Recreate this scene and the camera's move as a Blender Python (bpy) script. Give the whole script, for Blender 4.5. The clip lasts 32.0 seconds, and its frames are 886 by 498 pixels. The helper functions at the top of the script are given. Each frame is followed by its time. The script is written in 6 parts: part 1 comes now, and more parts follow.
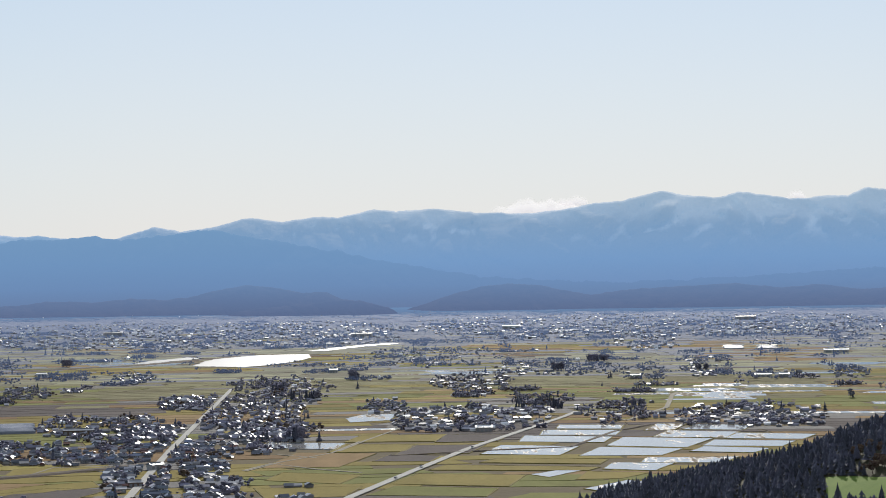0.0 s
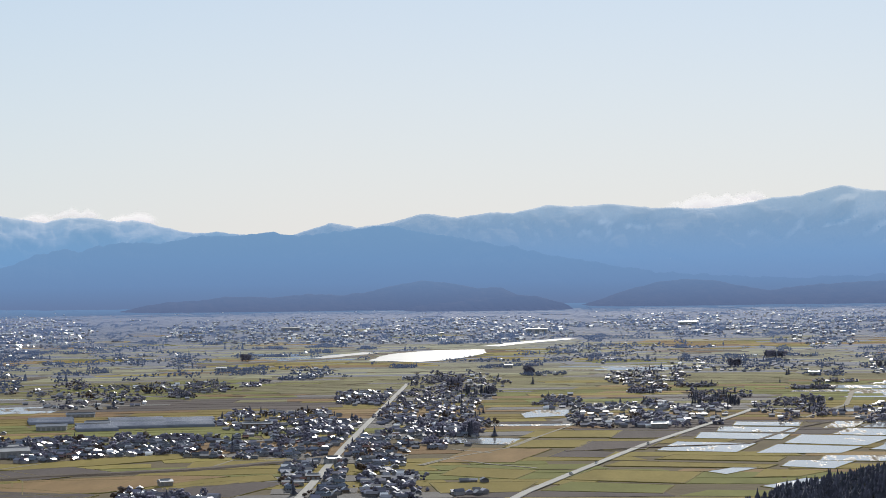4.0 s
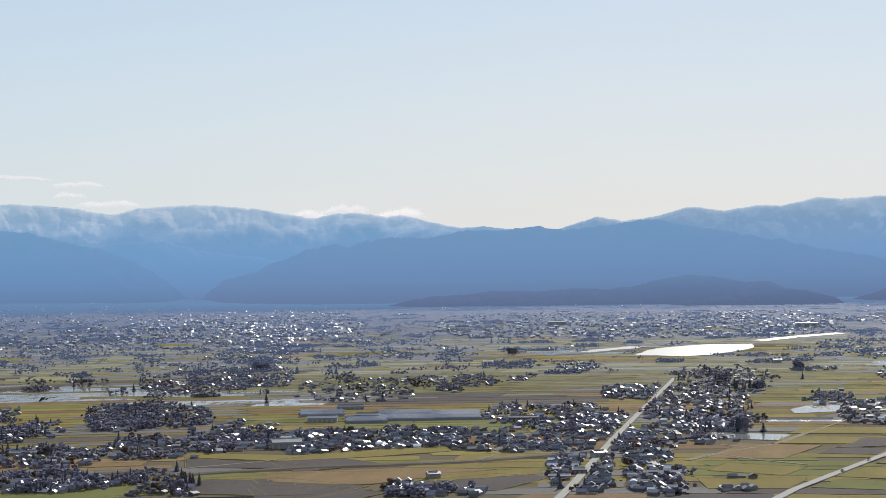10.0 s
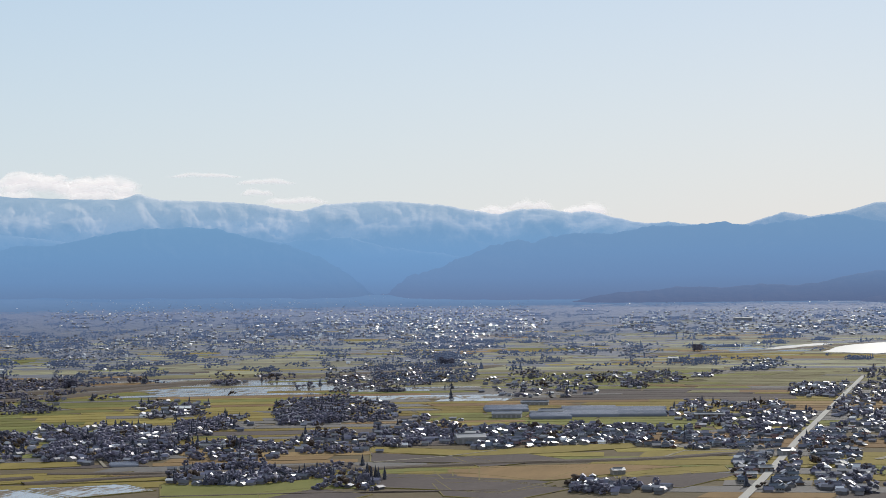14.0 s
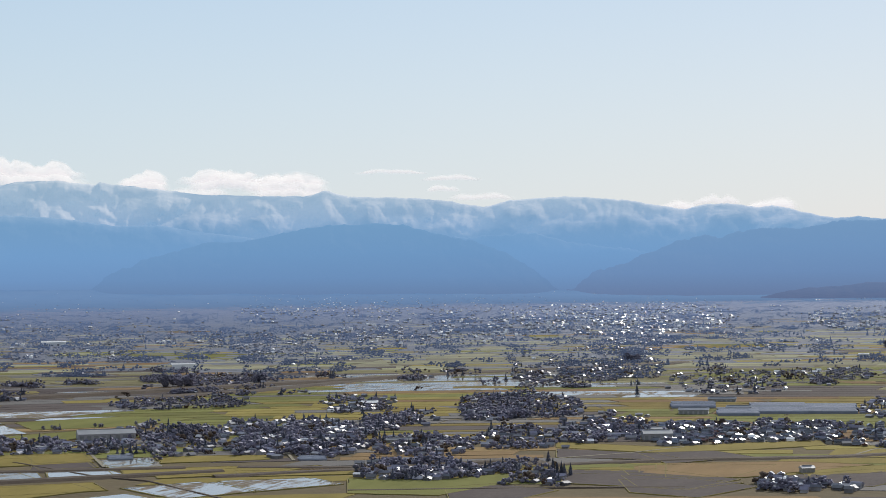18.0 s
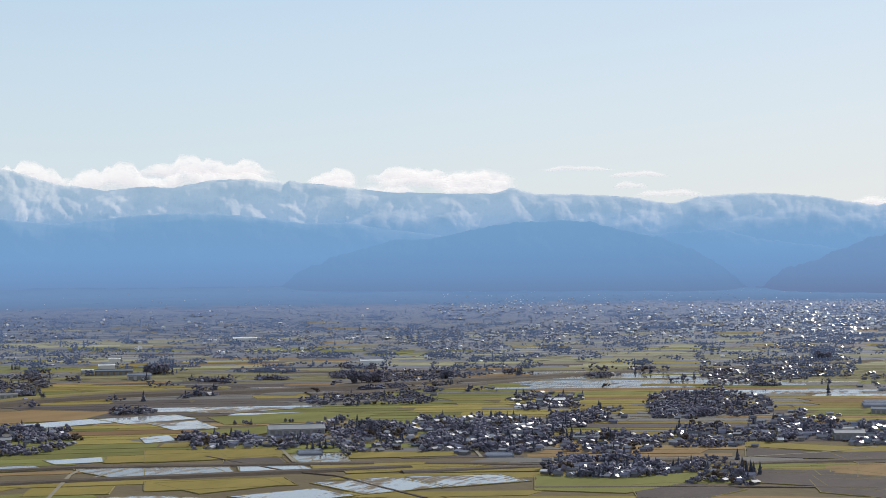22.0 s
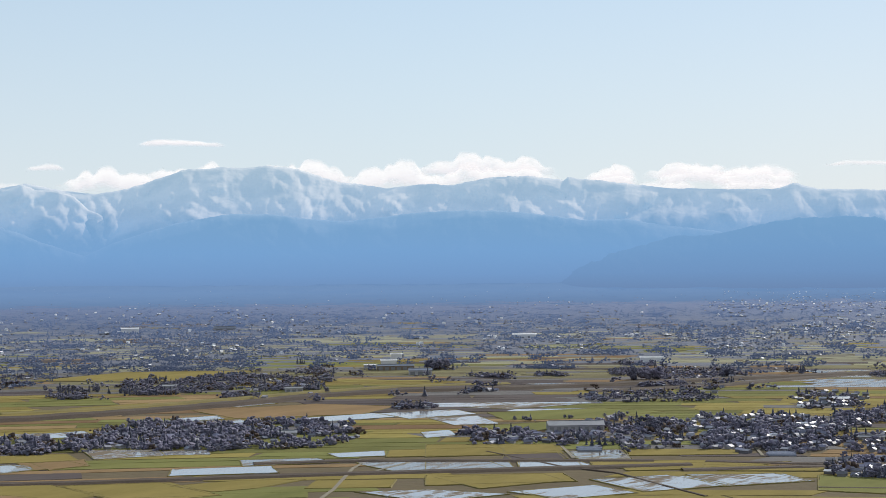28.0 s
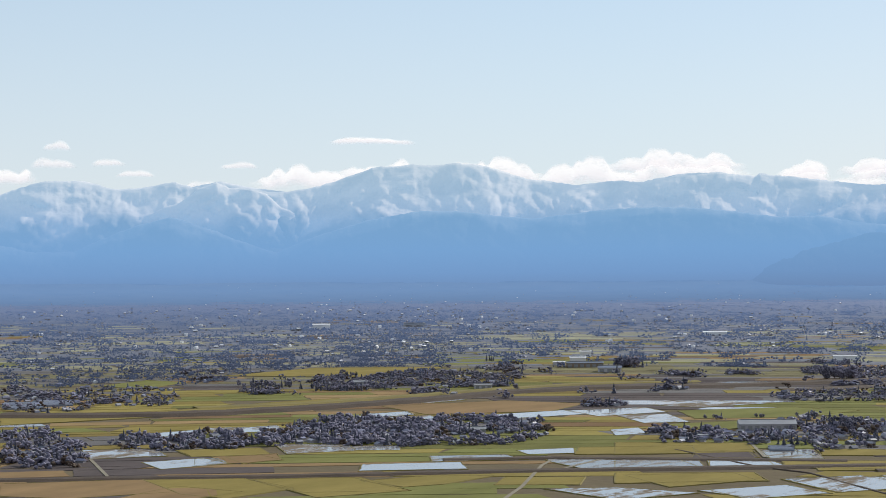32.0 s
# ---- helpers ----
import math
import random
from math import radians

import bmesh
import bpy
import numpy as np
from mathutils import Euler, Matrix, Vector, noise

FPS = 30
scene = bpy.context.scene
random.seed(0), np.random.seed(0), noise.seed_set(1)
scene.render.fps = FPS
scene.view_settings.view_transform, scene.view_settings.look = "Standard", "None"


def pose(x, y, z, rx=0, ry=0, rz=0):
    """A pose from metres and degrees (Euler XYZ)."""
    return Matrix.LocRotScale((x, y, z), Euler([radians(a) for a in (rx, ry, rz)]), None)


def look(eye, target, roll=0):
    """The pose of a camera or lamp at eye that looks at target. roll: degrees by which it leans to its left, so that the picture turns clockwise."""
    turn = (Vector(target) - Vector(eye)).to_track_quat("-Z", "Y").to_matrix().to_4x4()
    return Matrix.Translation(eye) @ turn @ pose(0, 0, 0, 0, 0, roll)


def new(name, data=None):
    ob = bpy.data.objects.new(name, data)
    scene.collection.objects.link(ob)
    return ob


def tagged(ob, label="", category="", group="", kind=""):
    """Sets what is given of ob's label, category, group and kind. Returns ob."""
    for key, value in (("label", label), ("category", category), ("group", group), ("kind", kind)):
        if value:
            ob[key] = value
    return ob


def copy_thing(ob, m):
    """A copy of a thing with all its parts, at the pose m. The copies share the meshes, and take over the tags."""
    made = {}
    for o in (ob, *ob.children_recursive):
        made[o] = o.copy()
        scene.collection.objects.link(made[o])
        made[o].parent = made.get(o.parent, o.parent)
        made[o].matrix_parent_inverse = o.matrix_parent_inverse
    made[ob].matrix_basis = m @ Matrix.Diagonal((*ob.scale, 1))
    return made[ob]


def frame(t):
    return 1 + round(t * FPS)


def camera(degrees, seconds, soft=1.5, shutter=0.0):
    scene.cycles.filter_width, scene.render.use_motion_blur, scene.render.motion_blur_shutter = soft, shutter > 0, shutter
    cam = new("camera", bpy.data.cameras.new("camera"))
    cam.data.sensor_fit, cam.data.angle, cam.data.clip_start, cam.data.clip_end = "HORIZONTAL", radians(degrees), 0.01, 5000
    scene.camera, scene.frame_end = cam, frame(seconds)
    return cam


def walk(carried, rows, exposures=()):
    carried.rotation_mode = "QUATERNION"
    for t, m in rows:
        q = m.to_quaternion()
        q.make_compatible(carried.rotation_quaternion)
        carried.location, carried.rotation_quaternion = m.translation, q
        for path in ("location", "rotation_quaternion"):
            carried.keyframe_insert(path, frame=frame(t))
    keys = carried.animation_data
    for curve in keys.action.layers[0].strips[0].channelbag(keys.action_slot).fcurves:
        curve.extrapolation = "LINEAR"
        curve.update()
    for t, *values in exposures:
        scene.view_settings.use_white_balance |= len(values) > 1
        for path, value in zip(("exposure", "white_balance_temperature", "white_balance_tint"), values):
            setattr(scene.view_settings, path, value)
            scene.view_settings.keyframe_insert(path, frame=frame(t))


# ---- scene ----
# The camera stands on a hill over a wide basin and only turns.
EYE, RISE = 180.0, 0.04      # height of the eye; the basin floor climbs gently outwards
cam = camera(25.66, 32.0, soft=0.9)
TURNS = [
    (0.0, 0.000, 1.540, 0.850),
    (0.5, 0.601, 1.543, 0.822),
    (1.0, 1.227, 1.551, 0.825),
    (1.5, 1.876, 1.534, 0.837),
    (2.0, 2.550, 1.516, 0.814),
    (2.5, 3.192, 1.492, 0.859),
    (3.0, 3.852, 1.491, 0.810),
    (3.5, 4.494, 1.486, 0.792),
    (5.5, 7.100, 1.438, 0.790),
    (6.0, 7.697, 1.421, 0.815),
    (6.5, 8.347, 1.409, 0.801),
    (7.0, 9.005, 1.411, 0.857),
    (7.5, 9.684, 1.415, 0.843),
    (8.0, 10.350, 1.412, 0.851),
    (8.5, 11.003, 1.416, 0.829),
    (9.0, 11.665, 1.412, 0.836),
    (9.5, 12.319, 1.407, 0.807),
    (10.0, 12.970, 1.406, 0.813),
    (10.5, 13.639, 1.405, 0.793),
    (11.0, 14.313, 1.395, 0.828),
    (11.5, 15.028, 1.397, 0.797),
    (12.0, 15.690, 1.389, 0.790),
    (12.5, 16.373, 1.375, 0.770),
    (13.0, 17.046, 1.366, 0.760),
    (13.5, 17.729, 1.367, 0.750),
    (14.0, 18.391, 1.352, 0.725),
    (14.5, 19.043, 1.338, 0.767),
    (16.5, 21.789, 1.308, 0.740),
    (17.0, 22.483, 1.301, 0.718),
    (17.5, 23.162, 1.298, 0.695),
    (18.0, 23.848, 1.290, 0.720),
    (18.5, 24.550, 1.285, 0.680),
    (19.0, 25.242, 1.277, 0.686),
    (19.5, 25.963, 1.278, 0.685),
    (20.0, 26.657, 1.279, 0.667),
    (20.5, 27.365, 1.279, 0.694),
    (21.0, 28.036, 1.277, 0.651),
    (21.5, 28.705, 1.275, 0.659),
    (22.0, 29.351, 1.267, 0.668),
    (22.5, 30.015, 1.266, 0.666),
    (23.0, 30.696, 1.260, 0.634),
    (23.5, 31.383, 1.249, 0.653),
    (24.0, 32.086, 1.254, 0.653),
    (24.5, 32.784, 1.252, 0.645),
    (25.0, 33.468, 1.247, 0.629),
    (25.5, 34.139, 1.244, 0.616),
    (27.5, 36.867, 1.243, 0.606),
    (28.0, 37.560, 1.250, 0.571),
    (28.5, 38.227, 1.250, 0.550),
    (29.0, 38.950, 1.253, 0.533),
    (29.5, 39.641, 1.252, 0.514),
    (30.0, 40.336, 1.247, 0.544),
    (30.5, 41.068, 1.238, 0.473),
    (31.0, 41.766, 1.216, 0.453),
    (31.5, 42.426, 1.213, 0.519),
    (32.0, 43.127, 1.208, 0.429),
]
walk(cam, [(t, pose(0, 0, EYE, 0, 0, yaw) @ pose(0, 0, 0, 90 + pitch) @ pose(0, 0, 0, 0, 0, -lean))
           for t, yaw, pitch, lean in TURNS],
     exposures=((0.0, 0.0), (12.0, -0.03), (20.0, 0.03), (32.0, 0.14)))

# ---- light ----
SUN_AZ, SUN_EL = -4.0, 30.0
world = bpy.data.worlds.new("sky")
scene.world = world
world.use_nodes = True
wn = world.node_tree.nodes
sky = wn.new("ShaderNodeTexSky")
sky.sky_type = 'NISHITA'
sky.sun_disc = False
sky.sun_elevation, sky.sun_rotation = radians(SUN_EL), radians(-SUN_AZ)
sky.altitude, sky.air_density, sky.dust_density, sky.ozone_density = 200, 1.0, 0.05, 1.2
wn["Background"].inputs["Strength"].default_value = 0.1
veil = wn.new("ShaderNodeMix")       # thin high haze that whitens the whole sky
veil.data_type = 'RGBA'
coord = wn.new("ShaderNodeTexCoord")
split = wn.new("ShaderNodeSeparateXYZ")
world.node_tree.links.new(coord.outputs["Generated"], split.inputs[0])
thick = wn.new("ShaderNodeValToRGB")      # haze thins with height
for e, (pos, val) in zip(thick.color_ramp.elements, ((0.0, 0.93), (0.6, 0.5))):
    e.position, e.color = pos, (val, val, val, 1)
mid_stop = thick.color_ramp.elements.new(0.16)
mid_stop.color = (0.56, 0.56, 0.56, 1)
world.node_tree.links.new(split.outputs[2], thick.inputs[0])
world.node_tree.links.new(thick.outputs[0], veil.inputs[0])
tint = wn.new("ShaderNodeMix")
tint.data_type = 'RGBA'
tint.inputs[6].default_value, tint.inputs[7].default_value = (6.95, 7.05, 7.35, 1), (6.2, 7.0, 7.9, 1)
lift = wn.new("ShaderNodeMapRange")
lift.inputs[2].default_value = 0.17
world.node_tree.links.new(split.outputs[2], lift.inputs[0])
world.node_tree.links.new(lift.outputs[0], tint.inputs[0])
aureole = wn.new("ShaderNodeMix")      # warmer towards the sun's side
aureole.data_type, aureole.blend_type = 'RGBA', 'MULTIPLY'
side = wn.new("ShaderNodeMapRange")
side.inputs[1].default_value, side.inputs[2].default_value = -0.62, -0.15
world.node_tree.links.new(split.outputs[0], side.inputs[0])
aureole.inputs[0].default_value = 1.0
shift = wn.new("ShaderNodeMix")
shift.data_type = 'RGBA'
shift.inputs[6].default_value, shift.inputs[7].default_value = (0.94, 0.985, 1.015, 1), (1.055, 1.0, 0.98, 1)
world.node_tree.links.new(side.outputs[0], shift.inputs[0])
world.node_tree.links.new(shift.outputs[2], aureole.inputs[7])
world.node_tree.links.new(sky.outputs[0], veil.inputs[6])
world.node_tree.links.new(tint.outputs[2], veil.inputs[7])
world.node_tree.links.new(veil.outputs[2], aureole.inputs[6])
world.node_tree.links.new(aureole.outputs[2], wn["Background"].inputs["Color"])
sun = new("sun", bpy.data.lights.new("sun", "SUN"))
sun.data.energy, sun.data.angle, sun.data.color = 4.2, radians(0.5), (1.0, 0.95, 0.86)


def flat(az, r):
    a = radians(az)
    return Vector((-r * math.sin(a), r * math.cos(a)))


sd = flat(SUN_AZ, math.cos(radians(SUN_EL)))
sun.matrix_world = look((sd.x * 900, sd.y * 900, 900 * math.sin(radians(SUN_EL))), (0, 0, 0))


# ---- materials ----
def mat(name, col, col2=None, size=10.0, rough=0.9, spec=0.2, bump=0.0, metal=0.0, rnd=0.0, island=False,
        stretch=(1, 1, 1), glow=None, sheen=0.0, dull=0.0):
    """Two-scale mottled surface; rnd varies it from piece to piece."""
    m = bpy.data.materials.new(name)
    m.use_nodes = True
    n, l = m.node_tree.nodes, m.node_tree.links
    b = n["Principled BSDF"]
    mp = n.new("ShaderNodeMapping")
    mp.inputs["Scale"].default_value = stretch
    geo = n.new("ShaderNodeNewGeometry")
    l.new(geo.outputs["Position"], mp.inputs[0])
    big = n.new("ShaderNodeTexNoise")
    big.inputs["Scale"].default_value, big.inputs["Detail"].default_value = 1 / size, 4
    l.new(mp.outputs[0], big.inputs["Vector"])
    small = n.new("ShaderNodeTexNoise")
    small.inputs["Scale"].default_value, small.inputs["Detail"].default_value = 9 / size, 5
    l.new(mp.outputs[0], small.inputs["Vector"])
    ad = n.new("ShaderNodeMath")
    ad.operation = 'MULTIPLY_ADD'
    l.new(small.outputs["Fac"], ad.inputs[0])
    ad.inputs[1].default_value = 0.5
    hv = n.new("ShaderNodeMath")
    hv.operation = 'MULTIPLY_ADD'
    l.new(big.outputs["Fac"], hv.inputs[0])
    hv.inputs[1].default_value, hv.inputs[2].default_value = 1.3, -0.4
    l.new(hv.outputs[0], ad.inputs[2])
    ramp = n.new("ShaderNodeMix")
    ramp.data_type = 'RGBA'
    l.new(ad.outputs[0], ramp.inputs[0])
    ramp.inputs[6].default_value = (*col, 1)
    ramp.inputs[7].default_value = (*(col2 or [c * 1.35 for c in col]), 1)
    out = ramp.outputs[2]
    if rnd:
        hs = n.new("ShaderNodeHueSaturation")
        src = geo.outputs["Random Per Island"] if island else n.new("ShaderNodeObjectInfo").outputs["Random"]
        for key, lo, hi in (("Value", 1 - rnd, 1 + rnd), ("Hue", 0.5 - 0.05 * rnd, 0.5 + 0.04 * rnd)):
            mr = n.new("ShaderNodeMapRange")
            mr.inputs[3].default_value, mr.inputs[4].default_value = lo, hi
            l.new(src, mr.inputs[0])
            l.new(mr.outputs[0], hs.inputs[key])
        l.new(out, hs.inputs["Color"])
        out = hs.outputs[0]
    l.new(out, b.inputs["Base Color"])
    b.inputs["Roughness"].default_value = rough
    b.inputs["Specular IOR Level"].default_value = spec
    b.inputs["Metallic"].default_value = metal
    if dull:      # patches where mud stands out of the water
        pm = n.new("ShaderNodeMapRange")
        pm.inputs[1].default_value, pm.inputs[2].default_value = 0.52, 0.7
        pm.inputs[3].default_value, pm.inputs[4].default_value = rough, dull
        l.new(ad.outputs[0], pm.inputs[0])
        l.new(pm.outputs[0], b.inputs["Roughness"])
    if sheen:
        b.inputs["Sheen Weight"].default_value = sheen
        b.inputs["Sheen Roughness"].default_value = 0.5
        b.inputs["Sheen Tint"].default_value = (0.82, 0.84, 1.0, 1)
    if bump:
        bp = n.new("ShaderNodeBump")
        bp.inputs["Strength"].default_value, bp.inputs["Distance"].default_value = bump, size * 0.05
        l.new(small.outputs["Fac"], bp.inputs["Height"])
        l.new(bp.outputs[0], b.inputs["Normal"])
    if glow:
        b.inputs["Emission Color"].default_value = (*glow, 1)
        b.inputs["Emission Strength"].default_value = 1.0
    return m


M_soil = mat("field_margin_soil", (0.105, 0.086, 0.057), (0.158, 0.128, 0.08), 60, bump=0.3, spec=0.03)
M_stubble = mat("rice_stubble", (0.158, 0.127, 0.04), (0.256, 0.205, 0.068), 22, rnd=0.2, island=True, stretch=(1, 0.35, 1), spec=0.03)
M_green = mat("green_regrowth", (0.116, 0.12, 0.04), (0.19, 0.188, 0.064), 22, rnd=0.2, island=True, stretch=(1, 0.35, 1), spec=0.03)
M_brown = mat("brown_stubble", (0.168, 0.114, 0.06), (0.268, 0.18, 0.092), 22, rnd=0.22, island=True, stretch=(1, 0.35, 1), spec=0.03)
M_plow = mat("plowed_earth", (0.066, 0.055, 0.054), (0.106, 0.088, 0.083), 30, rnd=0.2, island=True, stretch=(1, 0.3, 1), bump=0.4, spec=0.05)
M_water = mat("flood_water", (0.24, 0.245, 0.25), (0.3, 0.29, 0.28), 16, rough=0.1, spec=0.72, stretch=(1, 0.3, 1), dull=0.12)
M_wet = mat("wet_mud", (0.10, 0.09, 0.08), (0.2, 0.18, 0.15), 9, rough=0.1, spec=0.2, rnd=0.3, island=True, stretch=(1, 0.3, 1), bump=0.06, dull=0.92)


def muddy(m):
    """Ploughed rows and islands of mud that stand out of the water, more in some paddies than in others."""
    n, l = m.node_tree.nodes, m.node_tree.links
    b = n["Principled BSDF"]
    base, gloss = b.inputs["Base Color"].links[0].from_socket, b.inputs["Roughness"].links[0].from_socket
    geo = n.new("ShaderNodeNewGeometry")
    out = None
    for scale, size, weight in (((1.0, 0.12, 1.0), 0.3, 0.55), ((1.0, 0.5, 1.0), 0.05, 0.8), ((1.0, 1.0, 1.0), 0.25, 0.35)):
        mp = n.new("ShaderNodeMapping")
        mp.inputs["Scale"].default_value, mp.inputs["Rotation"].default_value = scale, (0, 0, 0.45)
        l.new(geo.outputs["Position"], mp.inputs[0])
        nz = n.new("ShaderNodeTexNoise")
        nz.inputs["Scale"].default_value, nz.inputs["Detail"].default_value = size, 3
        l.new(mp.outputs[0], nz.inputs["Vector"])
        ad = n.new("ShaderNodeMath")
        ad.operation = 'MULTIPLY_ADD'
        l.new(nz.outputs["Fac"], ad.inputs[0])
        ad.inputs[1].default_value = weight
        if out:
            l.new(out, ad.inputs[2])
        else:
            ad.inputs[2].default_value = 0.0
        out = ad.outputs[0]
    info = n.new("ShaderNodeObjectInfo")
    mix = n.new("ShaderNodeMath")
    mix.operation = 'ADD'
    l.new(info.outputs["Random"], mix.inputs[0])
    l.new(geo.outputs["Random Per Island"], mix.inputs[1])
    fr = n.new("ShaderNodeMath")
    fr.operation = 'FRACT'
    l.new(mix.outputs[0], fr.inputs[0])
    lv = n.new("ShaderNodeMath")
    lv.operation = 'MULTIPLY_ADD'
    l.new(fr.outputs[0], lv.inputs[0])
    lv.inputs[1].default_value = 0.32
    l.new(out, lv.inputs[2])
    mr = n.new("ShaderNodeMapRange")
    mr.inputs[1].default_value, mr.inputs[2].default_value = 1.1, 1.2
    l.new(lv.outputs[0], mr.inputs[0])
    mx = n.new("ShaderNodeMix")
    mx.data_type = 'RGBA'
    l.new(mr.outputs[0], mx.inputs[0])
    l.new(base, mx.inputs[6])
    mx.inputs[7].default_value = (0.17, 0.14, 0.105, 1)
    l.new(mx.outputs[2], b.inputs["Base Color"])
    mg = n.new("ShaderNodeMix")
    l.new(mr.outputs[0], mg.inputs[0])
    l.new(gloss, mg.inputs[2])
    mg.inputs[3].default_value = 0.9
    l.new(mg.outputs[0], b.inputs["Roughness"])
    shine = n.new("ShaderNodeMapRange")      # wet mud shines far less than water
    l.new(mr.outputs[0], shine.inputs[0])
    shine.inputs[2].default_value, shine.inputs[3].default_value, shine.inputs[4].default_value = 0.15, 0.72, 0.03
    l.new(shine.outputs[0], b.inputs["Specular IOR Level"])
    return m


muddy(M_water)
M_pond = mat("pond_water", (0.04, 0.05, 0.06), (0.06, 0.07, 0.08), 60, rough=0.42, spec=0.6, bump=0.03)
M_road = mat("concrete_road", (0.30, 0.29, 0.27), (0.38, 0.37, 0.34), 20)
# violet tint in the leaf colour imitates thin haze
M_leaf = mat("dark_foliage", (0.112, 0.106, 0.146), (0.168, 0.16, 0.206), 4, rnd=0.4, island=True, spec=0.15, sheen=0.3)
M_bush = mat("autumn_foliage", (0.075, 0.055, 0.045), (0.12, 0.09, 0.07), 4, rnd=0.4, island=True, spec=0.15)
M_cedar = mat("cedar_needles", (0.045, 0.048, 0.066), (0.076, 0.08, 0.104), 3, rnd=0.4, island=True, spec=0.15, sheen=0.3)
M_bark = mat("bark", (0.05, 0.035, 0.025), None, 1)
M_wall = mat("house_wall", (0.17, 0.165, 0.178), (0.3, 0.29, 0.295), 6, rnd=0.5, island=True)
M_tile = mat("dark_roof_tile", (0.1, 0.104, 0.148), (0.165, 0.168, 0.222), 3, rough=0.3, spec=0.4, rnd=0.5, island=True)
M_metal = mat("painted_metal_roof", (0.19, 0.195, 0.225), (0.3, 0.3, 0.33), 3, rough=0.42, spec=0.45, rnd=0.6, island=True)
# white sheet roofs, their white also painting sun glints on houses
M_white_glint = mat("white_roof_and_glint", (0.7, 0.71, 0.73), (0.82, 0.82, 0.82), 8, rough=0.4, spec=0.5, rnd=0.15, island=True)
# ground of the far ring, its blue haze painted as glow
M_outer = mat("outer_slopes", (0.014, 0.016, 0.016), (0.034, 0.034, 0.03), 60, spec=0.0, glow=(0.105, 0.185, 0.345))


def haze_glow_outwards(m, near, far, r0, r1):
    """Paints haze as a glow that grows with distance towards the far edge of the basin."""
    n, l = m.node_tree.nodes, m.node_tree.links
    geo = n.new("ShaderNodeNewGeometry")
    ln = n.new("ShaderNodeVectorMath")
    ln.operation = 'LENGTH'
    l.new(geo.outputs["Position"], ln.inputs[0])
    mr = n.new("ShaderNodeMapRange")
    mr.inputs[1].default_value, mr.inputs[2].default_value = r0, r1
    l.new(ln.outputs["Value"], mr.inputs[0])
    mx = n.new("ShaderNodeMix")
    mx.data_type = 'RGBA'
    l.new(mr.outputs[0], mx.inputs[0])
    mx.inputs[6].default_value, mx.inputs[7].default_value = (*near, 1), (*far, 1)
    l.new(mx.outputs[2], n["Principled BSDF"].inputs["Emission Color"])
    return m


haze_glow_outwards(M_outer, (0.062, 0.088, 0.16), (0.132, 0.24, 0.44), 3300, 4200)
M_floor = mat("forest_floor", (0.03, 0.03, 0.015), (0.06, 0.055, 0.025), 8, bump=0.4)


# Haze colours by degrees above the horizon, emitted by the slopes themselves.
HAZE_GLOW = ((-0.6, (0.132, 0.184, 0.32)), (-0.1, (0.14, 0.214, 0.385)), (0.5, (0.154, 0.268, 0.485)), (1.2, (0.165, 0.306, 0.54)), (2.1, (0.182, 0.338, 0.565)), (2.8, (0.235, 0.382, 0.565)), (3.7, (0.28, 0.415, 0.56)))
NORTH_HAZE_GLOW = tuple((e, (c[0] * 0.98, c[1] * 1.05, c[2] * 1.05)) for e, c in HAZE_GLOW)
HILL_HAZE_GLOW = ((-0.9, (0.095, 0.138, 0.258)), (-0.3, (0.106, 0.158, 0.296)), (0.1, (0.124, 0.196, 0.36)), (0.6, (0.142, 0.246, 0.445)))


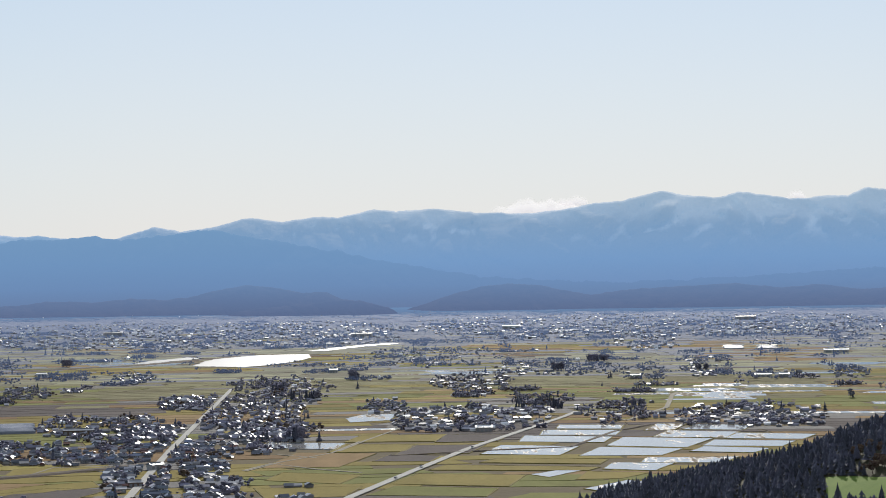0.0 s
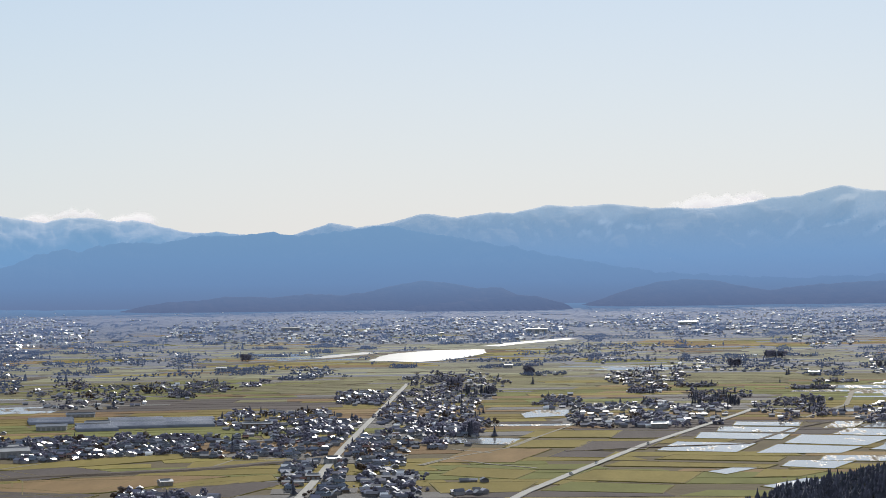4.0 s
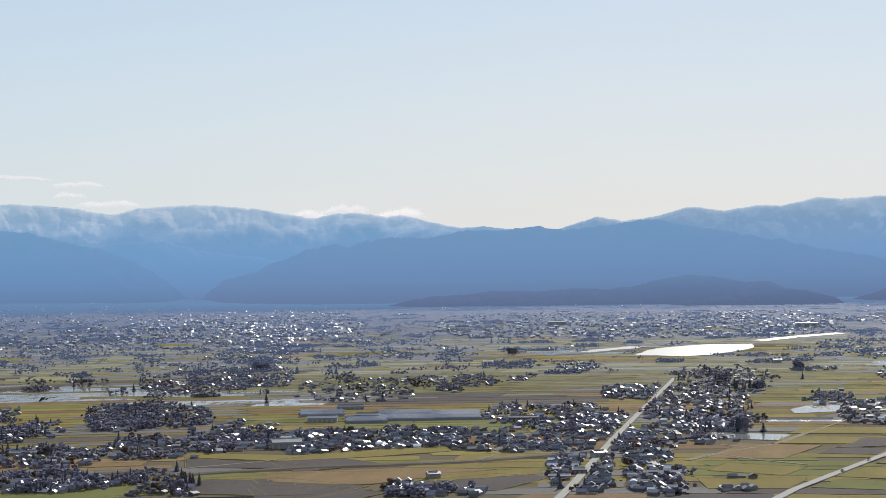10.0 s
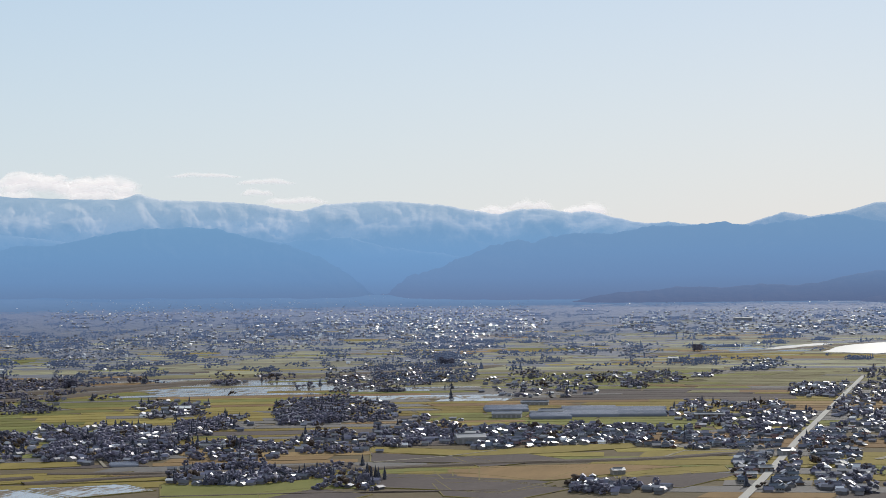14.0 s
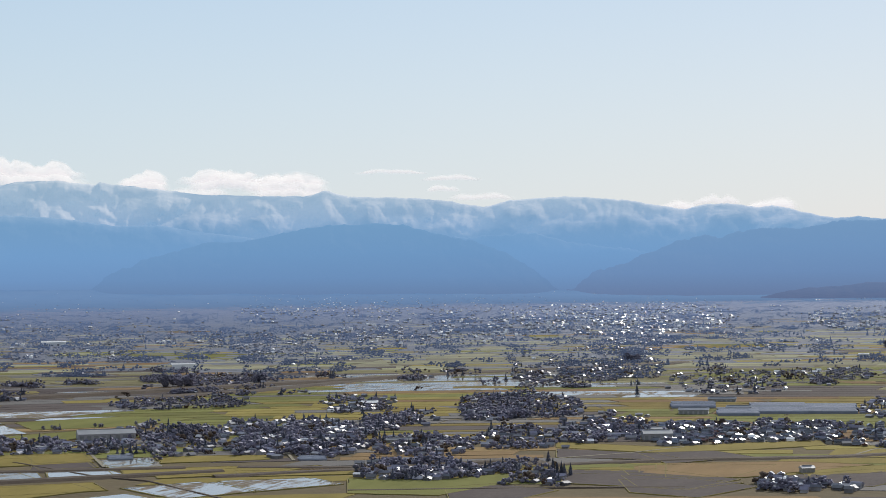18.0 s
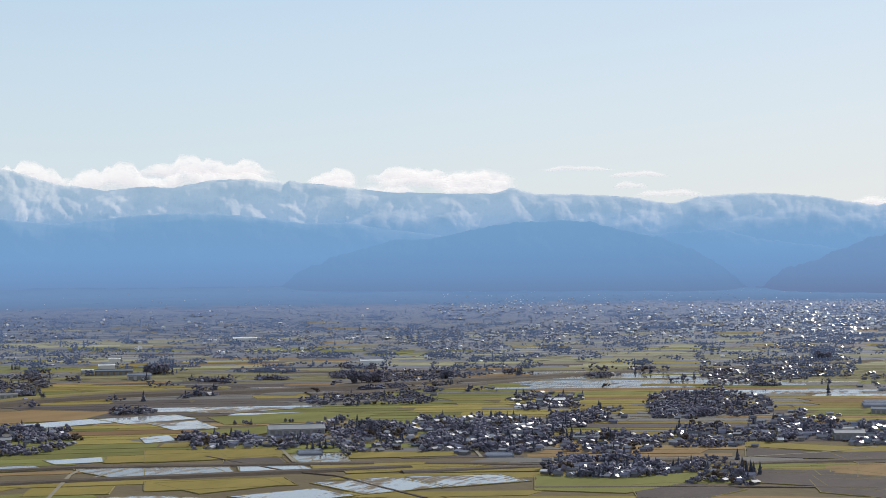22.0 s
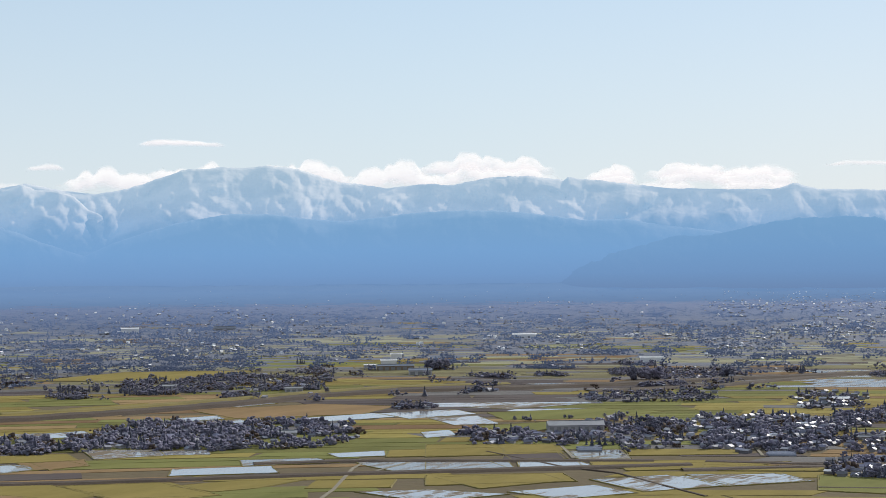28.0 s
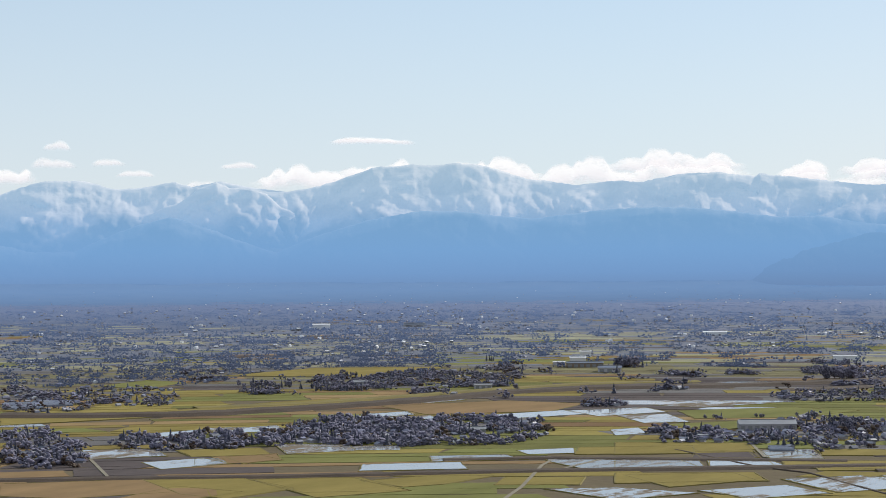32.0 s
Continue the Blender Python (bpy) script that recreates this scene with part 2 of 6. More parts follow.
def mountain_mat(name, wood, wood2, snow, snow_el, band, clear=(0.12, 0.5), els=(0.6, 3.0), relief=8.0, dust=0.0, ribbed=0.0, air=HAZE_GLOW, dim=1.0):
    """Far slopes with the basin's haze painted in as glow and a dimmed base colour, less with height; snow lies above a
    ragged line.
    One UV map holds the height over the horizon and the drop below the crest, in degrees; the other the bearing and how
    far a spur stands out."""
    m = bpy.data.materials.new(name)
    m.use_nodes = True
    n, l = m.node_tree.nodes, m.node_tree.links
    b = n["Principled BSDF"]
    b.inputs["Roughness"].default_value, b.inputs["Specular IOR Level"].default_value = 1.0, 0.0

    def sums(op, x, y, z=None):
        k = n.new("ShaderNodeMath")
        k.operation = op
        for i, q in enumerate((x, y, z)):
            if q is None:
                continue
            if isinstance(q, (int, float)):
                k.inputs[i].default_value = q
            else:
                l.new(q, k.inputs[i])
        return k.outputs[0]

    def span(x, a, c, lo, hi, kind_of='SMOOTHSTEP'):
        k = n.new("ShaderNodeMapRange")
        k.interpolation_type = kind_of
        for i, q in enumerate((a, c, lo, hi)):
            k.inputs[i + 1].default_value = q
        l.new(x, k.inputs[0])
        return k.outputs[0]

    def grain(scale, detail, squash=(1, 1, 1), turn=(0, 0, 0), swirl=0.0, rough=0.55):
        mp = n.new("ShaderNodeMapping")
        mp.inputs["Scale"].default_value, mp.inputs["Rotation"].default_value = squash, turn
        l.new(geo.outputs["Position"], mp.inputs[0])
        k = n.new("ShaderNodeTexNoise")
        k.inputs["Scale"].default_value, k.inputs["Detail"].default_value, k.inputs["Distortion"].default_value = scale, detail, swirl
        k.inputs["Roughness"].default_value = rough
        l.new(mp.outputs[0], k.inputs["Vector"])
        return k.outputs["Fac"]

    def blend(fac, a, c, how='MIX'):
        k = n.new("ShaderNodeMix")
        k.data_type, k.blend_type = 'RGBA', how
        for i, q in ((0, fac), (6, a), (7, c)):
            if isinstance(q, (int, float)):
                k.inputs[i].default_value = q
            elif isinstance(q, tuple):
                k.inputs[i].default_value = (*q, 1)
            else:
                l.new(q, k.inputs[i])
        return k.outputs[2]

    geo = n.new("ShaderNodeNewGeometry")
    sep, shape = n.new("ShaderNodeSeparateXYZ"), n.new("ShaderNodeSeparateXYZ")
    for layer, k in (("height", sep), ("form", shape)):
        uv = n.new("ShaderNodeUVMap")
        uv.uv_map = layer
        l.new(uv.outputs[0], k.inputs[0])
    el, below = sep.outputs[0], sep.outputs[1]
    ribs = shape.outputs[1]
    patchy = grain(0.009, 6)
    line = span(sums('MULTIPLY_ADD', sums('SUBTRACT', patchy, 0.5), band * 2.2, sums('MULTIPLY_ADD', sums('SUBTRACT', ribs, 0.8), band * 1.7, el)), snow_el - band, snow_el + band, 0.0, 1.0)
    if dust:      # a thin cover just under the crest
        line = sums('MAXIMUM', line, span(sums('MULTIPLY_ADD', sums('SUBTRACT', patchy, 0.5), dust * 5.0, below), 0.0, dust * 1.4, 0.7, 0.0))
    if ribbed:      # snow left along the spurs
        rib = sums('MULTIPLY', span(sums('MULTIPLY_ADD', patchy, 0.8, ribs), 1.65, 2.1, 0.0, 0.8), span(el, ribbed - 0.5, ribbed + 0.4, 0.0, 1.0))
        line = sums('MAXIMUM', sums('MULTIPLY', line, 0.6), rib)
    cover = sums('MULTIPLY', line, span(patchy, 0.35, 0.6, 0.55, 0.95))
    colour = blend(cover, blend(grain(0.03, 5), wood, wood2), snow)
    # painted haze: low slopes lose base colour and glow more
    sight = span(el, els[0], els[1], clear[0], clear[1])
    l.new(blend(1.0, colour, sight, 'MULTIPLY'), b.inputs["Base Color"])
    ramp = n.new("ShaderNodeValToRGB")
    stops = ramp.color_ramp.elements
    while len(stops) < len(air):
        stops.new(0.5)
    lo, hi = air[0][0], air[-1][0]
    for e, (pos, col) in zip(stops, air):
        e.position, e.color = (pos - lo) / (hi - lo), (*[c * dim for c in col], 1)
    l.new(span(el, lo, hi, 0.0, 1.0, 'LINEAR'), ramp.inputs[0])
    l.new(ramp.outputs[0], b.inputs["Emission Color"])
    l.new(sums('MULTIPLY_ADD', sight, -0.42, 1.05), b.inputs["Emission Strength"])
    bp = n.new("ShaderNodeBump")
    bp.inputs["Strength"].default_value, bp.inputs["Distance"].default_value = 1.0, relief
    l.new(grain(0.03, 3), bp.inputs["Height"])
    l.new(bp.outputs[0], b.inputs["Normal"])
    return m


WOODS = (0.05, 0.058, 0.06), (0.085, 0.08, 0.07)
M_far = mountain_mat("far_snowy_slopes", (0.17, 0.16, 0.15), (0.27, 0.25, 0.22), (0.7, 0.58, 0.47), 2.0, 0.3, (0.1, 0.54), (1.2, 2.5), 4.0, air=NORTH_HAZE_GLOW)
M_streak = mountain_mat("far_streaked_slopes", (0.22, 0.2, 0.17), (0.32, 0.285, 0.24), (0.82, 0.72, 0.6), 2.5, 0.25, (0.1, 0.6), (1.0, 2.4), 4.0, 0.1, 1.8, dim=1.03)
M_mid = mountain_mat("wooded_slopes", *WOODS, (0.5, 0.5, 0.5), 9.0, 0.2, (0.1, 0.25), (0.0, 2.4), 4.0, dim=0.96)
M_near = mountain_mat("hazy_wooded_slopes", *WOODS, (0.5, 0.5, 0.5), 9.0, 0.2, (0.1, 0.25), (0.0, 2.4), 4.0, air=NORTH_HAZE_GLOW, dim=0.96)
M_spur = mountain_mat("shoulder_slopes", *WOODS, (0.4, 0.36, 0.32), 9.0, 0.25, (0.06, 0.38), (0.8, 2.4), 4.0, 0.3, air=NORTH_HAZE_GLOW, dim=1.02)
M_hillwood = mountain_mat("bare_autumn_wood", (0.04, 0.034, 0.032), (0.12, 0.095, 0.08), (0.5, 0.5, 0.5), 9.0, 0.2, (0.32, 0.32), (0.0, 1.0), 5.0, air=HILL_HAZE_GLOW)


# ---- helpers for meshes ----
def mesh_from(name, verts, faces, material, smooth=False):
    me = bpy.data.meshes.new(name)
    me.from_pydata(verts, [], faces)
    if isinstance(material, (list, tuple)):
        for m in material:
            me.materials.append(m)
    else:
        me.materials.append(material)
    if smooth:
        me.polygons.foreach_set("use_smooth", [True] * len(me.polygons))
    return me


SPUR = sorted([(-60.0, -3.5), (-30.0, -2.6), (-12.73, -3.72), (-11.32, -4.17), (-10.03, -4.74), (-8.40, -5.11), (-6.77, -5.43), (-5.62, -5.68), (-4.29, -6.10), (-2.79, -6.66), (0.0, -7.4)])
SPUR_AZ, SPUR_EL = [s[0] for s in SPUR], [s[1] for s in SPUR]


def ground_z(x, y):
    """Height of the basin floor, with the lookout hill under and behind the camera and its wooded spur."""
    r = math.hypot(x, y)
    z = RISE * r
    if r < 560:
        z = max(z, EYE - 1.7 - 0.36 * max(0.0, r - 4))
    if r > 3850:
        az = math.degrees(math.atan2(-x, y))
        s = max(0.0, min(1.0, (az - 15) / 14)) * max(0.0, min(1.0, (90 - az) / 20))
        z += 0.00011 * (min(r, 4330) - 3850) ** 2 * max(0.0, min(1.0, (4420 - r) / 60)) * s * s * (3 - 2 * s)
    if 620 < r < 1270:
        az = math.degrees(math.atan2(-x, y))
        if -60 < az < 2:
            top = EYE + 1080 * math.tan(radians(float(np.interp(az, SPUR_AZ, SPUR_EL))))
            f = (r - 640) / 440 if r < 1080 else (1260 - r) / 180
            f = max(0.0, min(1.0, f))
            z = max(z, RISE * r + (top - RISE * 1080) * f * f * (3 - 2 * f) + 2.5 * noise.noise(Vector((x, y, 3)) / 45) * f)
    return z


def at(az, r, up=0.0):
    p = flat(az, r)
    return Vector((p.x, p.y, ground_z(p.x, p.y) + up))


def shrink(r):
    """Size of things over the basin, smaller outwards like the floor that climbs."""
    return max(0.06, 1 - r / 4500) / 0.714


# ---- ground ----
def build_ground():
    radii = [0, 4, 40, 100, 200, 300, 420, 500, 560] + [620 + 26 * i for i in range(26)] + [1330 + 60 * i for i in range(61)]
    n = 480
    verts, faces = [(0, 0, ground_z(0, 0))], []
    for r in radii[1:]:
        for i in range(n):
            p = flat(i * 360 / n, r)
            verts.append((p.x, p.y, ground_z(p.x, p.y)))
    for i in range(n):
        faces.append((0, 1 + i, 1 + (i + 1) % n))
    for k in range(len(radii) - 2):
        a, b = 1 + k * n, 1 + (k + 1) * n
        for i in range(n):
            j = (i + 1) % n
            faces.append((a + i, b + i, b + j, a + j))
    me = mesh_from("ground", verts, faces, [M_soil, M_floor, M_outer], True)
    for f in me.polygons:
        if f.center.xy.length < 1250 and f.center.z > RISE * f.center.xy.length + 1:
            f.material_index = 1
        # far ring takes the material that glows like haze
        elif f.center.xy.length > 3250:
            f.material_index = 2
    return tagged(new("ground", me), "broad basin floor of brown and green farmland", "ground", kind="structure")


ground = build_ground()


# ---- mountains ----
def ridge(name, label, material, crest, r, depth, foot, seed, rough=1.0, spurs=1.0, fine=0.012):
    """A range whose crest passes through peaks given as (azimuth, elevation) degrees; branching spurs fall towards the basin."""
    crest = sorted(crest)
    az = [c[0] for c in crest]
    el = [c[1] for c in crest]
    step, rows = 0.05, 60
    cols = int((az[-1] - az[0]) / step) + 1
    verts, faces, uv, form = [], [], [], []
    for i in range(cols):
        a = az[0] + i * step
        e = float(np.interp(a, az, el)) + fine * (noise.fractal(Vector((a * 2.2, seed, 0)), 0.9, 2.0, 5) + 0.7 * noise.fractal(Vector((a * 7, seed, 4)), 0.8, 2.0, 4))
        for k in range(-1, rows + 1):
            v = max(k, 0) / rows
            up = e + (foot - e) * v
            lean = a + 0.5 * noise.noise(Vector((a * 0.45, up * 0.7, seed)))
            fold = sum(w * (1 - 2 * abs(noise.noise(Vector((lean * fx * spurs + up * tilt, up * fy, seed + fx)))))
                       for fx, fy, tilt, w in ((0.7, 0.75, 0.45, 1.0), (1.6, 1.7, -1.0, 0.5), (3.6, 3.4, 1.6, 0.22), (8.0, 7.0, -2.0, 0.08)))
            rr = r - depth * v ** 0.8 + 38 * rough * (fold - 0.8) * min(1, v * 12)
            if k < 0:
                rr, up = r + 40, e - 0.35
            p = flat(a, rr)
            verts.append((p.x, p.y, EYE + rr * math.tan(radians(up))))
            uv.append((up, e - up))
            form.append((a, fold))
    m = rows + 2
    for i in range(cols - 1):
        for k in range(m - 1):
            o = i * m + k
            faces.append((o, o + m, o + m + 1, o + 1))
    me = mesh_from(name, verts, faces, material, True)
    corner = np.zeros(len(me.loops), np.int32)
    me.loops.foreach_get("vertex_index", corner)
    for layer, pairs in (("height", uv), ("form", form)):
        me.uv_layers.new(name=layer).data.foreach_set("uv", np.array(pairs, np.float32)[corner].ravel())
    return tagged(new(name, me), label, "mountain range", kind="structure")


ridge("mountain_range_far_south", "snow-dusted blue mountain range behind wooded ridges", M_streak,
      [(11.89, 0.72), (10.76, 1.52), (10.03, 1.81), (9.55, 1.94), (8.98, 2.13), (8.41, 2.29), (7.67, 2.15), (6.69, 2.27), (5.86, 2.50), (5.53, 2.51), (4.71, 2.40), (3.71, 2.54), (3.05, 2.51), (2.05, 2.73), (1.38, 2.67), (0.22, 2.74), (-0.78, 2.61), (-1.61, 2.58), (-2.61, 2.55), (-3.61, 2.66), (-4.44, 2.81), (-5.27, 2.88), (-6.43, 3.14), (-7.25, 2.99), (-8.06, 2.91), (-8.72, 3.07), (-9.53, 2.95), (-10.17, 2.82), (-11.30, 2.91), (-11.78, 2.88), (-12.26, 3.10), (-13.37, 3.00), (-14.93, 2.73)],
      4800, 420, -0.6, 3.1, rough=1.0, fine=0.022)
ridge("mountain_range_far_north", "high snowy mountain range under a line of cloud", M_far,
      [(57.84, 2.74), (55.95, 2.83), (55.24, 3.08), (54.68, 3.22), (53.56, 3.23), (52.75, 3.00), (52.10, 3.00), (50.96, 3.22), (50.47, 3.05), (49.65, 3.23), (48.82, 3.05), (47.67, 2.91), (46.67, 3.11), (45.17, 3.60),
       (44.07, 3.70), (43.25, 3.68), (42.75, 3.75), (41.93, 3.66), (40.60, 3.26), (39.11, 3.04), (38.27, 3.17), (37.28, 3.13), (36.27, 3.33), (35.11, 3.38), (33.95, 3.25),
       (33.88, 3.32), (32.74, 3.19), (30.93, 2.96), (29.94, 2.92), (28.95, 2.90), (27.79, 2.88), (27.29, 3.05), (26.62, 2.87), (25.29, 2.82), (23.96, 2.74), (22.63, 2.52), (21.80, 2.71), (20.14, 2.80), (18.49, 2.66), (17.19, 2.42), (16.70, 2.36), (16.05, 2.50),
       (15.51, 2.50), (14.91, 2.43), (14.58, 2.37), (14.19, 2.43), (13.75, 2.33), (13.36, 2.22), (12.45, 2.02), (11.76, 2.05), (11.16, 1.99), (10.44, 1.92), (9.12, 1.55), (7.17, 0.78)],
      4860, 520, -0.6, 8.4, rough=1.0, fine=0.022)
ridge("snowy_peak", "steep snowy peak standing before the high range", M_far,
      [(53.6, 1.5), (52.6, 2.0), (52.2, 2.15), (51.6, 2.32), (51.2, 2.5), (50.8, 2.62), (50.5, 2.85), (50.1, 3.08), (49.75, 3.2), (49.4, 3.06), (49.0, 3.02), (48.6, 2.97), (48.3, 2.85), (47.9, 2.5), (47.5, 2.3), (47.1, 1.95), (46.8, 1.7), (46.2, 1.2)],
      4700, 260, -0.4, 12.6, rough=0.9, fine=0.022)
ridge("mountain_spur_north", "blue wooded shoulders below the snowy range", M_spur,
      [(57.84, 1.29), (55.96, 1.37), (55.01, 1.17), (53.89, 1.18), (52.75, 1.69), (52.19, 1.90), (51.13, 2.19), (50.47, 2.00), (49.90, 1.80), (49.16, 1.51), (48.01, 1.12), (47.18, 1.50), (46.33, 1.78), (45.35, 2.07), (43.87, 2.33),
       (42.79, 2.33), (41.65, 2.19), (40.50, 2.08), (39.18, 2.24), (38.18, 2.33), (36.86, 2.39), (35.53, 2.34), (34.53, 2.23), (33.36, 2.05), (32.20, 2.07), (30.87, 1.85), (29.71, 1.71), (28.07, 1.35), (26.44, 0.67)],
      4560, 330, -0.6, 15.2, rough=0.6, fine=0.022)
ridge("wooded_mountain_north", "wooded mountain with painted blue haze at the edge of the basin", M_near,
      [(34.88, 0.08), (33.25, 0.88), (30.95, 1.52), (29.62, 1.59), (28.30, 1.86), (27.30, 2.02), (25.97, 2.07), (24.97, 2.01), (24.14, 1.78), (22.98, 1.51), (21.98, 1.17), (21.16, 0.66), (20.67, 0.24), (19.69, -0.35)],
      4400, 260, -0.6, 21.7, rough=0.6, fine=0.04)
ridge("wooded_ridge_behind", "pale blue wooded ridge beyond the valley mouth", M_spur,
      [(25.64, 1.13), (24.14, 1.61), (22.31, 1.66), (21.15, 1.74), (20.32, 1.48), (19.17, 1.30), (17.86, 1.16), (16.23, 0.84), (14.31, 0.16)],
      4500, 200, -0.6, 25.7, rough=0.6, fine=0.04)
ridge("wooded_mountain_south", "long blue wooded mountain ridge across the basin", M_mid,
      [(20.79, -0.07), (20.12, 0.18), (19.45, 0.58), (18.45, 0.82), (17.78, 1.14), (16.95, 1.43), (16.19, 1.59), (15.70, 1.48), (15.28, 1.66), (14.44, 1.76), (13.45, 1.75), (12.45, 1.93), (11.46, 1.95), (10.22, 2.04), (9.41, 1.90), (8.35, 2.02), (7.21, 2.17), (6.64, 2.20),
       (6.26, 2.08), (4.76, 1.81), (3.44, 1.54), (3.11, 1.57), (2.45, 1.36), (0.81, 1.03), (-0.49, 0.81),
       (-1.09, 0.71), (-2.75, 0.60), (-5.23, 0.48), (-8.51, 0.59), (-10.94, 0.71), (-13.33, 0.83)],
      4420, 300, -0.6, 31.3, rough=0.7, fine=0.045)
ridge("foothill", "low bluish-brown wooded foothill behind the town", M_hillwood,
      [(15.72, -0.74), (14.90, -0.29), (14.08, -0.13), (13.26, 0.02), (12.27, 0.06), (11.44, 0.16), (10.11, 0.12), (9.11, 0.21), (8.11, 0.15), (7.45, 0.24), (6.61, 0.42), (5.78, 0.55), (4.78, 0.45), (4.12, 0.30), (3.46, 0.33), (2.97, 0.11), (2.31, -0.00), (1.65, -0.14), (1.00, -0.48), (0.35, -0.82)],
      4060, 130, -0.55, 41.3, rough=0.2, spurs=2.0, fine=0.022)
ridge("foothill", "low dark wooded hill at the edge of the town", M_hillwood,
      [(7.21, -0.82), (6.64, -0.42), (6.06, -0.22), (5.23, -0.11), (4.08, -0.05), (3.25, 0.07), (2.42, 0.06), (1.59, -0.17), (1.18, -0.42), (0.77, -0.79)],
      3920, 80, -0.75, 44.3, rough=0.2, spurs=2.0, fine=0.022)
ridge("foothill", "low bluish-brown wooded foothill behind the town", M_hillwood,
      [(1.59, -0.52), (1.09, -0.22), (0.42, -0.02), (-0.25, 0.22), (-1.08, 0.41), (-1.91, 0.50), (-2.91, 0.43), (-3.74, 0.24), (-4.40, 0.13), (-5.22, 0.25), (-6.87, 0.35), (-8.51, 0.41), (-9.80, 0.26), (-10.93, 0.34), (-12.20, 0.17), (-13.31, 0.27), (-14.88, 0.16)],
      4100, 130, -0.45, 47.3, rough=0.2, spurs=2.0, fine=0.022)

# ---- roads, water ----
def strip(name, label, cat, pts, width, material, up, thick=0.4):
    """A ribbon of one width along bends given as (azimuth, distance), with thickness."""
    P = [flat(*p) for p in pts]
    dense = []
    for a, b in zip(P, P[1:]):
        n = max(1, int((b - a).length / 25))
        dense += [a.lerp(b, i / n) for i in range(n)]
    dense.append(P[-1])
    verts, faces = [], []
    for i, p in enumerate(dense):
        d = (dense[min(i + 1, len(dense) - 1)] - dense[max(i - 1, 0)]).normalized()
        o = Vector((-d.y, d.x)) * width / 2 * shrink(p.length)
        for q, h in ((p + o, up - thick), (p + o, up), (p - o, up), (p - o, up - thick)):
            verts.append((q.x, q.y, ground_z(q.x, q.y) + h))
    for i in range(len(dense) - 1):
        a, b = 4 * i, 4 * i + 4
        for k in range(3):
            faces.append((a + k, b + k, b + k + 1, a + k + 1))
    return tagged(new(name, mesh_from(name, verts, faces, material)), label, cat, kind="structure")


ROADS = []


def road(pts, width, label):
    ROADS.append(([flat(*p) for p in pts], width))
    return strip("road", label, "road", pts, width, M_road, 0.9)


road([(10.03, 1197), (9.22, 1317), (8.07, 1574), (7.33, 1769), (6.67, 1988), (6.25, 2156)], 6, "straight pale concrete road through the village")
road([(3.83, 1207), (2.83, 1286), (1.16, 1402), (-0.68, 1553), (-2.18, 1673), (-3.51, 1799), (-3.84, 1840)], 6.5, "pale raised road across the paddies")


def ragged(P, amount):
    """Breaks straight edges into short uneven ones."""
    out = []
    for a, b in zip(P, P[1:] + P[:1]):
        n = max(2, min(9, int((b - a).length / 9)))
        for i in range(n):
            p = a.lerp(b, i / n)
            k = amount * shrink(p.length) * (0.4 if i == 0 else 1.0)
            out.append(p + Vector((noise.noise(Vector((p.x, p.y, 2)) / 7), 1.6 * noise.noise(Vector((p.x, p.y, 8)) / 7))) * k)
    return out


def patch(name, label, cat, corners, material, up=0.6, kind="structure"):
    """A level field or pond with corners given as (azimuth, distance), and its earth sides."""
    P = ragged([flat(*c) for c in corners], 7.0 if name == "pond" else 1.6)
    n = len(P)
    verts = [(p.x, p.y, ground_z(p.x, p.y) + up) for p in P] + [(p.x, p.y, ground_z(p.x, p.y) - 0.3) for p in P]
    faces = [tuple(range(n))] + [(i, (i + 1) % n, n + (i + 1) % n, n + i) for i in range(n)]
    ob = new(name, mesh_from(name, verts, faces, material))
    return tagged(ob, label, cat, kind=kind)


patch("pond", "wide pond glaring white in the low sun", "pond", [(7.39, 2525), (6.98, 2615), (6.40, 2675), (5.25, 2718), (3.96, 2715), (3.93, 2645), (4.43, 2574), (5.09, 2519), (5.91, 2488)], M_pond)
strip("river", "bright winding stream beside the pond", "river", [(8.77, 2583), (8.28, 2631), (7.71, 2657), (7.30, 2686)], 50, M_pond, 0.5)
strip("river", "bright strip of water beyond the pond", "river", [(3.76, 2785), (3.10, 2840), (2.43, 2885), (1.44, 2940)], 50, M_pond, 0.5)


# ---- irrigation banks and lanes ----
M_bank = mat("dry_grass_bank", (0.05, 0.037, 0.028), (0.085, 0.062, 0.044), 18, bump=0.5, stretch=(1, 1, 1))
M_grass = mat("short_grass", (0.12, 0.10, 0.03), (0.21, 0.17, 0.05), 30, bump=0.3)


